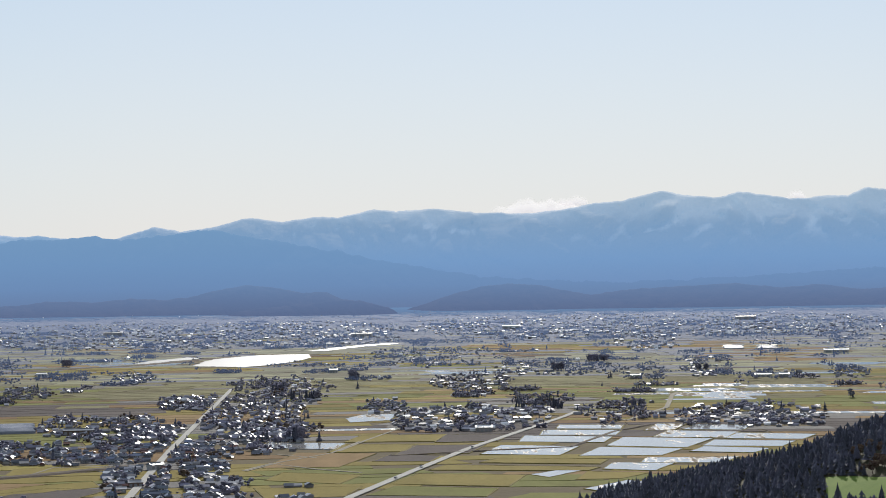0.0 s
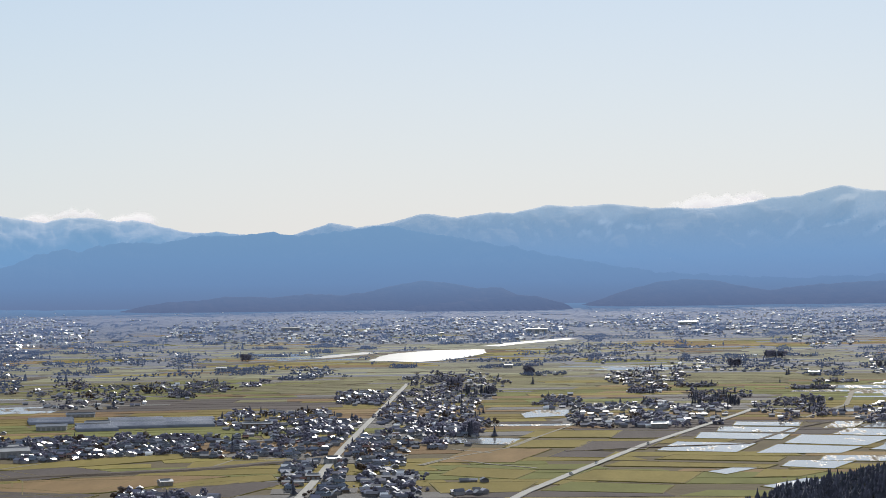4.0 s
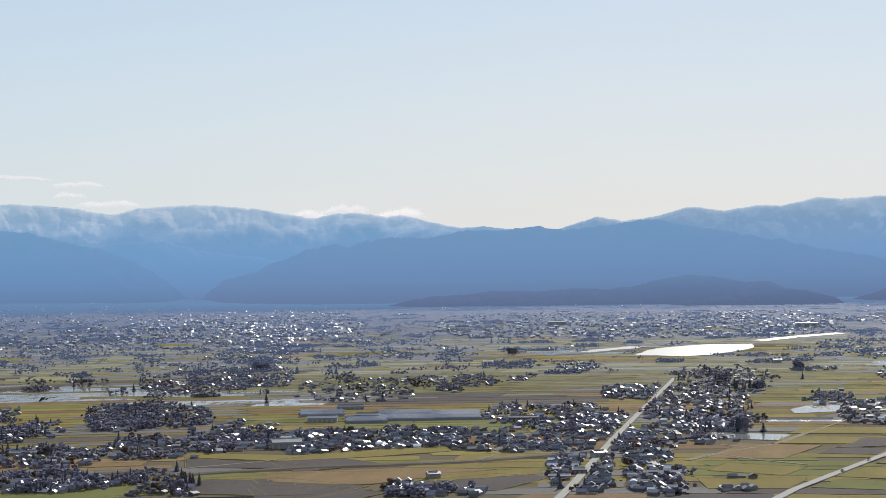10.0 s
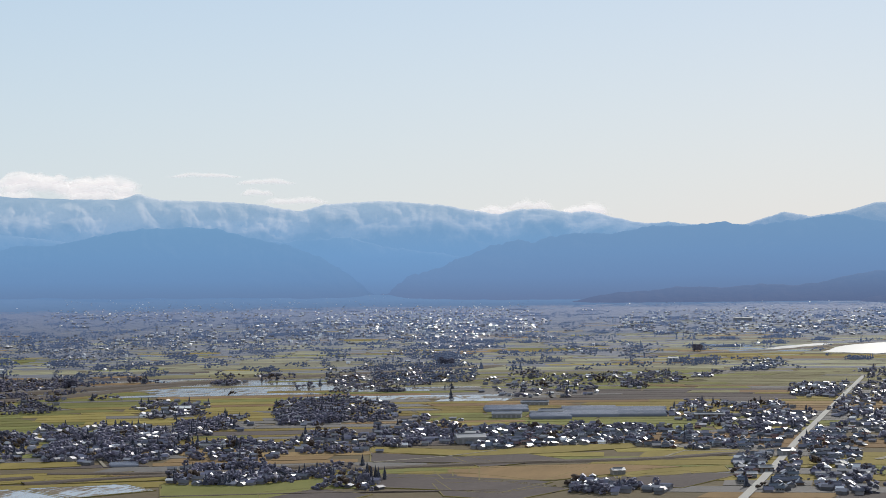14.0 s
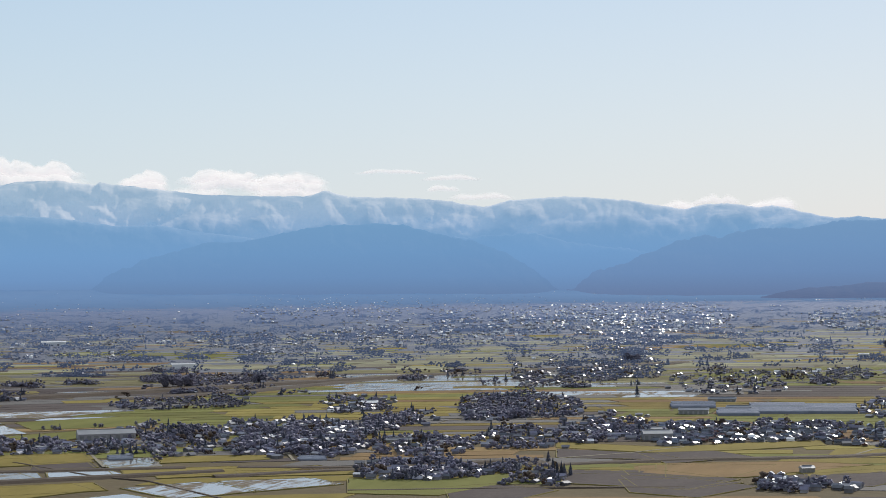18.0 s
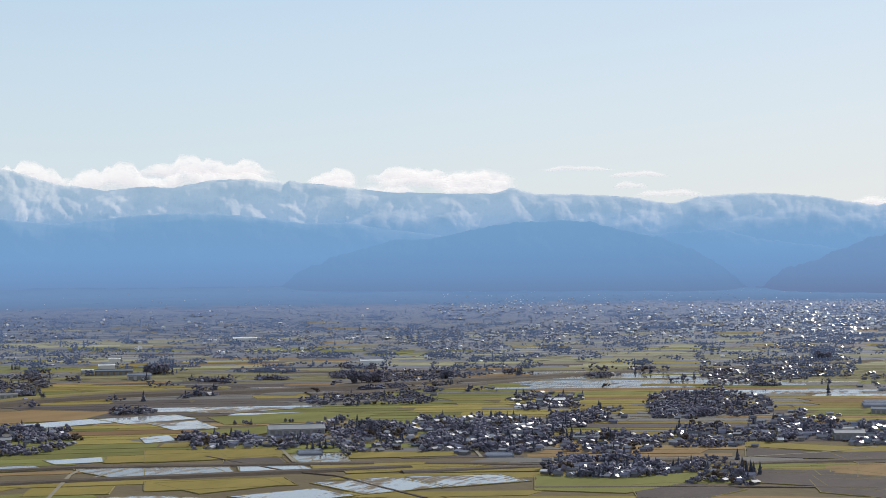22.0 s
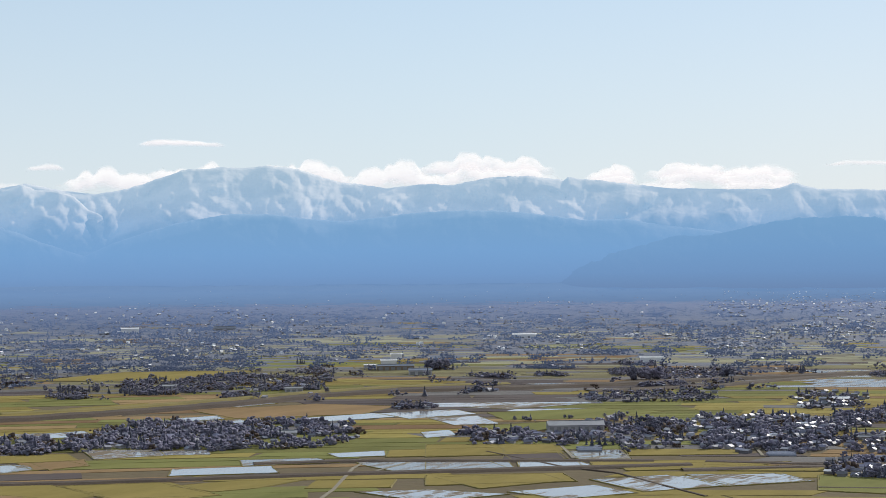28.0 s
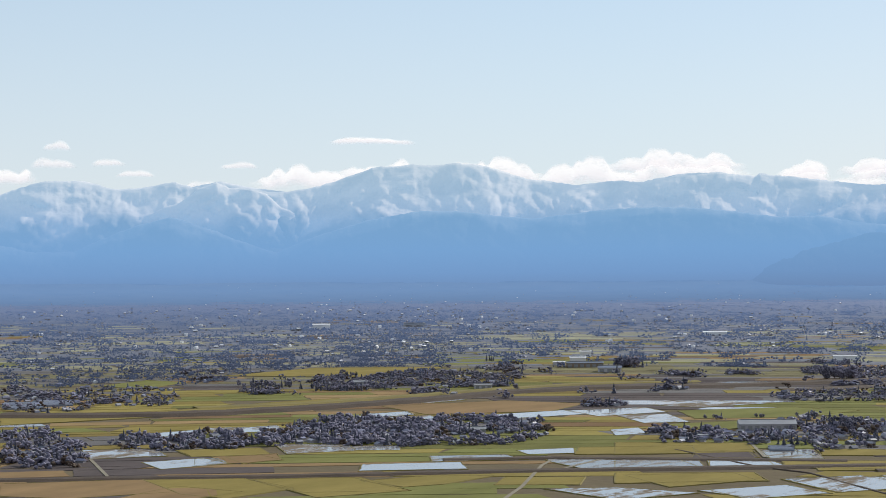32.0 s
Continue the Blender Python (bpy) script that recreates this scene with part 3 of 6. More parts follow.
def bank(pts, width, height, material=None, label="long earth bank with dry brown grass"):
    """A levee with sloping sides along bends given as (azimuth, distance)."""
    P = [flat(*p) for p in pts]
    dense = []
    for a, b in zip(P, P[1:]):
        n = max(1, int((b - a).length / 18))
        dense += [a.lerp(b, i / n) for i in range(n)]
    dense.append(P[-1])
    verts, faces = [], []
    for i, p in enumerate(dense):
        d = (dense[min(i + 1, len(dense) - 1)] - dense[max(i - 1, 0)]).normalized()
        k = shrink(p.length)
        o = Vector((-d.y, d.x)) * width / 2 * k * (1 + 0.25 * noise.noise(Vector((i * 0.4, width, 0))))
        up = height * k * (1 + 0.3 * noise.noise(Vector((i * 0.7, 5, width))))
        for q, h in ((p + o, -0.3), (p + o * 0.45, up), (p - o * 0.45, up), (p - o, -0.3)):
            verts.append((q.x, q.y, ground_z(q.x, q.y) + h))
    for i in range(len(dense) - 1):
        a, b = 4 * i, 4 * i + 4
        for k in range(3):
            faces.append((a + k, b + k, b + k + 1, a + k + 1))
    ROADS.append((P, width * 0.6))
    return tagged(new("earth_bank", mesh_from("earth_bank", verts, faces, material or M_bank)), label, "levee", kind="structure")


bank([(55.97, 1769), (53.42, 1753), (51.15, 1751), (49.46, 1764), (47.22, 1794), (43.96, 1854), (41.32, 1933), (39.00, 1977), (36.50, 1987), (34.02, 2011), (30.72, 2064), (24.78, 2171)], 50, 3.2)
bank([(50.41, 1811), (47.22, 1841), (43.96, 1911), (41.32, 1982), (39.00, 2029), (35.67, 2056)], 40, 1.5, M_grass, "grassy levee slope above the river bank")
bank([(55.98, 1344), (51.97, 1337), (47.88, 1333), (43.18, 1343), (39.59, 1352), (35.48, 1365), (30.37, 1388)], 20, 1.6)
bank([(30.63, 1359), (26.52, 1382), (21.40, 1427), (20.85, 1392), (16.86, 1421), (12.56, 1436), (9.60, 1474), (8.62, 1498)], 18, 1.4)
bank([(43.17, 1413), (40.42, 1420), (37.94, 1416), (34.67, 1412), (31.45, 1410)], 18, 1.4)
bank([(29.93, 1407), (26.74, 1394), (23.15, 1392), (20.84, 1402)], 16, 1.2)
bank([(33.28, 1954), (29.67, 2012), (25.02, 2182), (21.70, 2236), (16.77, 2342)], 45, 1.8)
bank([(12.86, 2465), (11.27, 2512), (9.02, 2555), (6.07, 2694)], 45, 1.5)
bank([(1.65, 1512), (-0.68, 1534), (-3.66, 1556), (-4.91, 1665), (-5.98, 1722)], 7, 1.0)
bank([(26.74, 1278), (21.84, 1279), (16.87, 1281)], 7, 0.8)


M_gravel = mat("lane_gravel", (0.17, 0.15, 0.11), (0.24, 0.215, 0.16), 12)


def lane(pts, width=2.6):
    ROADS.append(([flat(*p) for p in pts], width))
    return strip("farm_lane", "narrow pale gravel farm lane", "lane", pts, width, M_gravel, 0.7)


lane([(-3.84, 1840), (-5.32, 1758), (-6.48, 1876), (-6.65, 2008), (-6.82, 2040)], 6)
lane([(3.14, 1548), (2.31, 1625), (1.14, 1733), (-0.19, 1802)])
lane([(5.95, 1437), (5.13, 1477), (3.81, 1437), (2.49, 1412)])
lane([(4.96, 1534), (3.80, 1506)])
lane([(41.60, 1198), (40.85, 1275), (40.26, 1381), (40.01, 1405)])
bank([(36.36, 1470), (34.04, 1376), (32.56, 1346), (31.08, 1279), (29.94, 1235)], 4, 0.9)
lane([(28.62, 1519), (28.30, 1439)])
lane([(34.27, 1532), (33.79, 1425)])
lane([(12.23, 1436), (11.40, 1486), (9.60, 1484)])
lane([(20.51, 1433), (18.52, 1459), (16.86, 1497)])
lane([(53.42, 1445), (52.94, 1350)])
lane([(39.59, 1364), (38.60, 1410)])
lane([(5.86, 1435), (4.86, 1484), (3.37, 1536), (2.54, 1613)])
lane([(50.41, 2657), (47.21, 2668), (43.62, 2702)])
lane([(-1.21, 2529), (-2.38, 2741), (-3.38, 2924)])

# ---- fields ----
M_yard = mat("garden_ground", (0.085, 0.08, 0.08), (0.13, 0.122, 0.116), 14, bump=0.4)
# far trees, plots and gardens: haze is put into their emission
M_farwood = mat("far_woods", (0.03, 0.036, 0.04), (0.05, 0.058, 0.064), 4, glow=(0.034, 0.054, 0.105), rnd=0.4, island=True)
haze_glow_outwards(M_farwood, (0.03, 0.04, 0.074), (0.112, 0.172, 0.325), 2250, 4000)
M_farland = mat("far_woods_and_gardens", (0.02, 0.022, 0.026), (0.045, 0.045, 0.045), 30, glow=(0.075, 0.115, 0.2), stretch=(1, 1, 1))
haze_glow_outwards(M_farland, (0.044, 0.064, 0.118), (0.085, 0.134, 0.265), 2900, 3900)
# field colour muted to stand in for haze over the middle plain
M_dulled = mat("haze_dulled_field", (0.138, 0.126, 0.07), (0.21, 0.192, 0.106), 22, rnd=0.2, island=True, stretch=(1, 0.35, 1), spec=0.03)
M_outfield = mat("far_hazed_fields", (0.168, 0.156, 0.085), (0.25, 0.23, 0.128), 30, rnd=0.3, island=True, stretch=(1, 0.35, 1), spec=0.03, glow=(0.02, 0.03, 0.06))
haze_glow_outwards(M_outfield, (0.012, 0.018, 0.036), (0.055, 0.085, 0.16), 2250, 3900)
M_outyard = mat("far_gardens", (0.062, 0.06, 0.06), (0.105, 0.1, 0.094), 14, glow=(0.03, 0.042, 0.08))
haze_glow_outwards(M_outyard, (0.03, 0.042, 0.074), (0.066, 0.1, 0.185), 2250, 3800)
FIELDS = []


def inside(p, poly):
    hit = False
    for a, b in zip(poly, poly[1:] + poly[:1]):
        if (a.y > p.y) != (b.y > p.y) and p.x < (b.x - a.x) * (p.y - a.y) / (b.y - a.y) + a.x:
            hit = not hit
    return hit


FIELD_LOOK = {"flooded": (M_water, "flooded rice paddy mirroring the bright sky"), "gold": (M_stubble, "harvested rice paddy with golden stubble"),
              "green": (M_green, "rice paddy with green regrowth"), "brown": (M_brown, "orange-brown dry stubble field"),
              "dark": (M_plow, "dark freshly plowed field"), "wet": (M_wet, "muddy paddy with patches of standing water"),
              "lime": (M_green, "bright green meadow")}


def field(look_of, *corners):
    """One paddy with an earth rim round it."""
    material, label = FIELD_LOOK[look_of]
    P = [flat(*c) for c in corners]
    FIELDS.append(P)
    ob = patch("rice_paddy", label, "field", corners, material, 0.55)
    c = sum(P, Vector((0, 0))) / len(P)
    verts, faces = [], []
    n = len(P)
    for p in P:
        d = (p - c).normalized()
        for q, h in ((p, 0.2), (p, 0.64), (p + d * 0.8, 0.64), (p + d * 1.3, 0.0)):
            verts.append((q.x, q.y, ground_z(q.x, q.y) + h))
    for i in range(n):
        a, b = 4 * i, 4 * ((i + 1) % n)
        for k in range(3):
            faces.append((a + k, b + k, b + k + 1, a + k + 1))
    rim = new("earth_rim", mesh_from("earth_rim", verts, faces, M_grass))
    rim.parent = ob
    return ob


# flooded paddies beside the raised road
field("flooded", (-3.34, 1725), (-5.21, 1720), (-5.15, 1687), (-3.24, 1693))
field("flooded", (-2.87, 1685), (-5.15, 1678), (-4.99, 1639), (-2.77, 1645))
field("flooded", (-2.31, 1642), (-4.89, 1626), (-4.62, 1586), (-2.14, 1596))
field("flooded", (-1.62, 1574), (-3.91, 1560), (-3.33, 1501), (-1.01, 1514))
field("flooded", (-6.18, 1727), (-7.04, 1725), (-6.68, 1675), (-5.81, 1672))
field("flooded", (-7.31, 1720), (-8.98, 1712), (-8.67, 1672), (-6.94, 1679))
field("flooded", (-6.53, 1671), (-8.57, 1659), (-8.16, 1612), (-6.07, 1624))
field("flooded", (-5.20, 1622), (-7.80, 1609), (-7.03, 1546), (-4.70, 1562))
field("flooded", (-4.52, 1554), (-6.93, 1539), (-6.31, 1496), (-3.90, 1496))
field("flooded", (-8.47, 1650), (-10.78, 1640), (-10.38, 1602), (-8.16, 1608))
field("flooded", (-7.85, 1600), (-10.18, 1590), (-9.78, 1552), (-7.49, 1557))
field("flooded", (-7.54, 1553), (-9.47, 1540), (-8.97, 1511), (-7.13, 1520))
field("flooded", (-5.85, 1482), (-8.56, 1486), (-8.05, 1449), (-5.70, 1451))
field("flooded", (-4.87, 1453), (-6.71, 1450), (-6.10, 1405), (-4.61, 1417))
field("flooded", (-2.46, 1389), (-3.65, 1422), (-4.05, 1411), (-3.02, 1373))
field("flooded", (-4.04, 1313), (-5.28, 1354), (-6.41, 1339), (-5.07, 1288))
field("flooded", (5.61, 1584), (5.15, 1623), (2.94, 1603), (3.14, 1560))
field("flooded", (2.93, 1808), (2.46, 1842), (1.38, 1847), (1.64, 1785), (2.80, 1771))
field("gold", (-1.50, 1487), (-4.73, 1473), (-4.48, 1446), (-1.00, 1461))
field("gold", (-0.01, 1450), (-4.48, 1427), (-4.14, 1408), (0.49, 1422))
field("gold", (0.83, 1401), (-2.32, 1386), (-1.82, 1328), (1.66, 1349))
field("green", (1.50, 1337), (-1.49, 1318), (-1.15, 1280), (2.33, 1295))
field("gold", (-4.14, 1402), (-5.95, 1393), (-5.13, 1364), (-3.81, 1359))
field("gold", (2.47, 1661), (-0.02, 1659), (0.32, 1609), (2.97, 1612))
field("gold", (2.97, 1595), (0.82, 1586), (1.23, 1540), (3.47, 1542))
field("dark", (-0.02, 1659), (-1.93, 1652), (-1.51, 1602), (0.32, 1600))
field("dark", (0.98, 1579), (-1.18, 1579), (-0.67, 1523), (1.48, 1519))
field("brown", (4.38, 1543), (2.06, 1529), (3.15, 1448), (5.37, 1451))
field("gold", (4.80, 1422), (2.49, 1400), (3.15, 1354), (5.30, 1380))
field("gold", (5.63, 1340), (2.49, 1340), (2.99, 1291), (5.30, 1289))
field("dark", (1.65, 1520), (0.16, 1507), (0.49, 1472), (2.15, 1478))
# fields below the main village
field("gold", (20.58, 1532), (17.39, 1496), (15.28, 1520), (12.98, 1538), (12.82, 1507), (15.28, 1477), (17.71, 1463), (20.58, 1496))
field("dark", (20.58, 1489), (17.71, 1457), (16.74, 1418), (20.58, 1436))
field("brown", (17.39, 1400), (13.81, 1410), (11.50, 1394), (15.12, 1327), (17.40, 1327))
field("dark", (20.43, 1367), (17.55, 1362), (15.29, 1316), (16.75, 1270), (20.43, 1300))
field("gold", (12.49, 1484), (9.84, 1495), (10.01, 1460), (12.82, 1438))
field("green", (20.43, 1403), (17.71, 1393), (17.72, 1369), (20.43, 1367))
field("dark", (14.80, 1325), (11.50, 1370), (9.85, 1352), (11.51, 1285))
field("dark", (18.19, 1458), (16.03, 1473), (14.87, 1436), (17.36, 1397))
field("gold", (20.35, 1375), (18.20, 1381), (18.20, 1351), (20.19, 1345))
field("dark", (18.70, 1335), (17.53, 1338), (15.21, 1299), (16.88, 1265), (18.20, 1279))
field("gold", (13.55, 1374), (10.26, 1399), (10.10, 1368), (13.39, 1330))
# middle stretch
field("flooded", (33.31, 1313), (30.52, 1330), (29.37, 1283), (31.68, 1254))
field("flooded", (30.52, 1336), (27.71, 1341), (26.88, 1308), (29.04, 1284))
field("flooded", (35.41, 1260), (33.14, 1286), (32.00, 1250), (34.29, 1221))
field("gold", (38.11, 1515), (34.40, 1514), (34.11, 1457), (38.12, 1440))
field("dark", (35.79, 1459), (34.27, 1458), (34.02, 1417), (35.89, 1420))
field("wet", (38.12, 1415), (35.73, 1413), (35.49, 1363), (38.12, 1355))
field("flooded", (35.37, 1411), (33.71, 1409), (33.47, 1371), (35.38, 1369))
field("wet", (33.92, 1469), (32.48, 1476), (32.08, 1421), (33.63, 1421))
field("gold", (38.12, 1338), (34.12, 1345), (33.71, 1304), (38.12, 1289))
field("gold", (33.30, 1407), (30.19, 1413), (28.04, 1399), (30.35, 1370), (33.14, 1370))
field("gold", (30.02, 1387), (26.71, 1383), (26.38, 1358), (29.86, 1357))
field("green", (26.72, 1336), (24.23, 1319), (22.07, 1350), (21.74, 1310), (24.07, 1250), (26.72, 1265))
field("dark", (23.90, 1286), (22.41, 1300), (20.59, 1267), (21.75, 1228), (23.74, 1230))
field("gold", (32.32, 1482), (29.03, 1475), (29.03, 1448), (32.16, 1441))
field("brown", (18.77, 1384), (16.33, 1396), (14.23, 1391), (15.52, 1326), (18.45, 1336))
field("dark", (18.78, 1314), (16.82, 1320), (14.72, 1284), (16.50, 1232), (18.45, 1256))
# last stretch
field("flooded", (48.11, 1519), (45.93, 1511), (45.74, 1472), (47.74, 1458))
field("wet", (50.42, 1436), (49.63, 1438), (49.47, 1406), (50.42, 1399))
field("flooded", (50.10, 1641), (48.03, 1645), (47.79, 1610), (49.79, 1602))
field("flooded", (46.98, 1499), (44.46, 1501), (44.43, 1473), (46.74, 1476))
field("flooded", (45.53, 1392), (42.66, 1400), (42.46, 1363), (45.64, 1357))
field("wet", (43.56, 1436), (41.34, 1441), (40.68, 1413), (43.48, 1403))
field("flooded", (41.00, 1467), (39.35, 1480), (39.31, 1449), (40.67, 1442))
field("wet", (40.34, 1432), (36.36, 1416), (35.70, 1372), (39.02, 1360), (40.01, 1399))
field("flooded", (35.45, 1415), (33.71, 1413), (33.22, 1382), (35.37, 1371))
field("gold", (39.18, 1483), (35.86, 1494), (35.86, 1449), (39.28, 1442))
field("gold", (36.02, 1505), (34.28, 1513), (34.04, 1474), (35.69, 1458))
field("dark", (35.86, 1455), (34.20, 1460), (33.97, 1426), (35.61, 1422))
field("brown", (49.95, 1447), (48.51, 1452), (47.87, 1422), (49.47, 1406))
field("gold", (45.61, 1306), (43.65, 1326), (41.67, 1326), (43.16, 1287), (44.31, 1275))
field("gold", (48.84, 1320), (45.61, 1323), (44.14, 1259), (47.23, 1255))
field("gold", (41.34, 1319), (39.02, 1319), (39.19, 1282), (41.67, 1282))
field("gold", (37.86, 1328), (34.71, 1341), (34.05, 1307), (36.54, 1272))
field("flooded", (40.19, 1263), (38.03, 1269), (35.71, 1246), (38.03, 1215))
field("flooded", (35.71, 1256), (33.22, 1285), (31.91, 1249), (34.05, 1225))
field("flooded", (33.30, 1312), (31.08, 1334), (29.29, 1286), (31.74, 1254))
field("flooded", (30.59, 1328), (27.99, 1344), (27.02, 1309), (29.45, 1280))
field("gold", (32.39, 1387), (29.12, 1406), (27.50, 1408), (29.12, 1370), (32.23, 1357))
field("wet", (34.04, 1467), (33.05, 1473), (32.39, 1438), (33.71, 1426))
field("flooded", (45.60, 1740), (44.29, 1757), (43.96, 1727), (45.27, 1710))
field("flooded", (44.29, 1856), (42.97, 1877), (42.48, 1863), (43.63, 1831))
field("brown", (44.94, 1806), (41.32, 1852), (39.00, 1821), (40.00, 1753), (43.63, 1730))
field("brown", (55.98, 1327), (51.97, 1332), (51.00, 1269), (54.07, 1251), (55.98, 1269))
field("gold", (51.97, 1332), (49.20, 1333), (47.55, 1275), (49.53, 1235), (50.84, 1258))
field("gold", (48.87, 1321), (45.90, 1325), (44.24, 1258), (46.89, 1233))
field("brown", (51.00, 1295), (49.04, 1263), (50.67, 1233), (52.78, 1241))
field("flooded", (53.66, 1504), (51.56, 1502), (51.24, 1458), (53.42, 1448))
field("flooded", (51.94, 1422), (50.18, 1441), (49.44, 1406), (51.40, 1382))
field("flooded", (50.09, 1628), (48.04, 1654), (47.79, 1619), (49.19, 1599))
field("flooded", (51.97, 1603), (50.34, 1629), (50.09, 1603), (51.64, 1577))
field("flooded", (45.59, 1734), (44.23, 1759), (43.98, 1729), (45.22, 1709))
field("flooded", (45.22, 1700), (43.56, 1724), (43.31, 1695), (44.89, 1676))
field("flooded", (41.73, 1725), (39.58, 1761), (38.92, 1726), (41.24, 1691))
field("flooded", (39.58, 1756), (37.27, 1784), (36.61, 1744), (38.59, 1707))
field("flooded", (38.09, 1716), (36.61, 1730), (35.96, 1661), (37.27, 1652))
field("flooded", (37.10, 1805), (34.97, 1836), (33.35, 1827), (35.63, 1784))
field("flooded", (38.26, 1602), (37.44, 1618), (37.19, 1577), (38.10, 1561))
field("gold", (50.99, 1492), (48.54, 1497), (48.21, 1455), (50.51, 1449))
field("brown", (49.52, 1445), (48.04, 1461), (47.96, 1427), (49.03, 1405))
field("green", (36.28, 1754), (33.03, 1786), (31.11, 1758), (33.04, 1699), (35.79, 1688))
field("green", (36.62, 1643), (34.01, 1680), (33.04, 1646), (35.47, 1594))
field("gold", (55.97, 1749), (51.15, 1791), (47.87, 1861), (46.21, 1888), (46.22, 1833), (51.15, 1741), (55.97, 1693))
field("lime", (53.09, 2060), (51.80, 2121), (50.66, 2086), (51.96, 2013))
field("gold", (49.51, 2166), (46.87, 2262), (42.89, 2261), (45.55, 2132))

LOOK_ZONES = []


def zone(look_of, chance, az0, az1, r0, r1):
    LOOK_ZONES.append((look_of, chance, az0, az1, r0, r1))


zone("flooded", 0.5, -11.35, -5.99, 1910, 2034)
zone("wet", 0.6, -11.03, -4.85, 2036, 2140)
zone("brown", 0.6, -11.69, -7.49, 2469, 2928)
zone("flooded", 0.6, -1.54, 1.12, 2311, 2391)
zone("flooded", 0.5, -12.76, -10.72, 2281, 2458)
zone("flooded", 0.6, 19.83, 23.13, 1947, 2091)
zone("flooded", 0.45, 16.34, 19.49, 1892, 2028)
zone("wet", 0.45, 23.13, 27.36, 2025, 2165)
zone("flooded", 0.6, 16.72, 20.57, 1936, 2042)
zone("wet", 0.5, 18.74, 27.68, 1992, 2204)
zone("flooded", 0.6, 33.94, 38.11, 1756, 1860)
zone("flooded", 0.6, 8.24, 10.53, 2533, 2696)
zone("dark", 0.5, -4.49, 0.48, 1486, 1652)
zone("dark", 0.6, -5.01, -4.19, 2083, 2273)
zone("brown", 0.5, 42.64, 50.41, 1731, 1976)
zone("brown", 0.4, 30.37, 55.97, 1323, 1423)
zone("green", 0.7, 10.22, 17.16, 2020, 2238)
zone("green", 0.7, 25.03, 33.29, 1605, 1958)
zone("gold", 0.8, 19.51, 29.92, 1529, 1899)
zone("green", 0.6, -6.81, -2.53, 1923, 2155)
zone("dark", 0.5, 15.20, 20.84, 1448, 1576)

# ---- villages ----
VILLAGES = []


def village(houses, trees, az0, az1, r0, r1, pale=0.16):
    VILLAGES.append((houses, trees, az0, az1, r0, r1, pale))


village(90, 25, -3.18, 1.64, 1674, 1898, 0.26)
village(20, 10, 1.13, 2.63, 1823, 1999)
village(14, 26, -6.48, -3.84, 1725, 1939)
village(70, 25, -11.17, -6.72, 1689, 1904, 0.26)
village(0, 26, -3.68, -1.86, 1878, 2024)
village(60, 35, -1.55, 2.27, 2424, 2820)
village(50, 30, -5.19, -1.38, 2273, 2532)
village(45, 20, -1.87, 0.46, 2090, 2307)
village(45, 25, -8.46, -6.83, 2233, 2604)
village(12, 8, -10.40, -8.78, 2194, 2340, 0.6)
village(16, 10, -6.50, -5.18, 2210, 2415)
village(10, 8, -12.31, -11.20, 2202, 2348)
village(60, 20, -6.84, -4.95, 2685, 3177, 0.5)
village(45, 20, -12.78, -8.48, 2765, 3299, 0.3)
village(2, 30, -12.79, -9.78, 3207, 3899)
village(0, 16, -5.03, -4.12, 2502, 2696)
village(0, 14, -3.70, -2.95, 2359, 2552)
village(40, 15, 8.02, 9.93, 1267, 1513)
village(45, 20, 6.19, 8.10, 1399, 1660)
village(50, 25, 7.51, 9.33, 1512, 1780)
village(90, 45, 4.02, 7.17, 1646, 1982)
village(50, 60, 3.34, 6.49, 1954, 2301)
village(40, 20, 4.19, 6.35, 1532, 1747)
village(0, 12, 3.53, 4.77, 1596, 1778)
village(40, 20, 6.33, 8.32, 1905, 2070)
village(60, 30, 14.78, 18.03, 1505, 1672)
village(45, 25, 12.48, 14.95, 1497, 1678)
village(55, 25, 9.17, 12.81, 1492, 1677)
village(55, 30, 8.17, 11.81, 1663, 1873)
village(40, 40, 17.36, 20.56, 2107, 2393)
village(35, 25, 13.78, 17.37, 1922, 2191)
village(16, 8, 18.67, 20.57, 1590, 1705)
village(20, 25, 11.30, 13.78, 2078, 2226)
village(25, 25, 12.45, 14.92, 2465, 2700)
village(4, 30, 10.14, 11.96, 2312, 2458)
village(22, 6, 8.48, 9.67, 2263, 2422, 0.5)
village(10, 12, 12.83, 14.80, 1257, 1327)
village(30, 16, 5.87, 7.69, 1257, 1405)
village(9, 8, 3.85, 4.96, 1279, 1345, 0.5)
village(0, 8, 10.76, 11.21, 2559, 2715)
village(40, 35, 26.49, 29.92, 1457, 1699)
village(30, 22, 23.15, 26.49, 1318, 1432)
village(12, 30, 20.19, 23.15, 1268, 1424)
village(45, 50, 19.83, 23.13, 1712, 1923)
village(22, 8, 25.26, 27.52, 1762, 1959)
village(14, 18, 23.92, 25.34, 1657, 1800)
village(50, 30, 18.33, 21.97, 2055, 2314)
village(40, 35, 19.35, 22.98, 1490, 1639)
village(30, 25, 17.85, 19.67, 1532, 1767)
village(10, 12, 25.23, 26.11, 1629, 1737)
village(14, 4, 12.73, 14.72, 1266, 1336, 0.4)
village(6, 4, 11.74, 12.57, 1259, 1306, 0.4)
village(20, 20, 17.49, 22.13, 2261, 2559)
village(35, 20, 27.67, 29.90, 2512, 3072)
village(90, 30, 20.13, 24.26, 2894, 3400, 0.35)
village(50, 50, 17.48, 20.14, 2430, 2935)
village(10, 40, 18.07, 18.65, 2335, 2567)
village(130, 110, 25.85, 30.61, 1456, 1721)
village(35, 60, 30.45, 33.60, 1460, 1699)
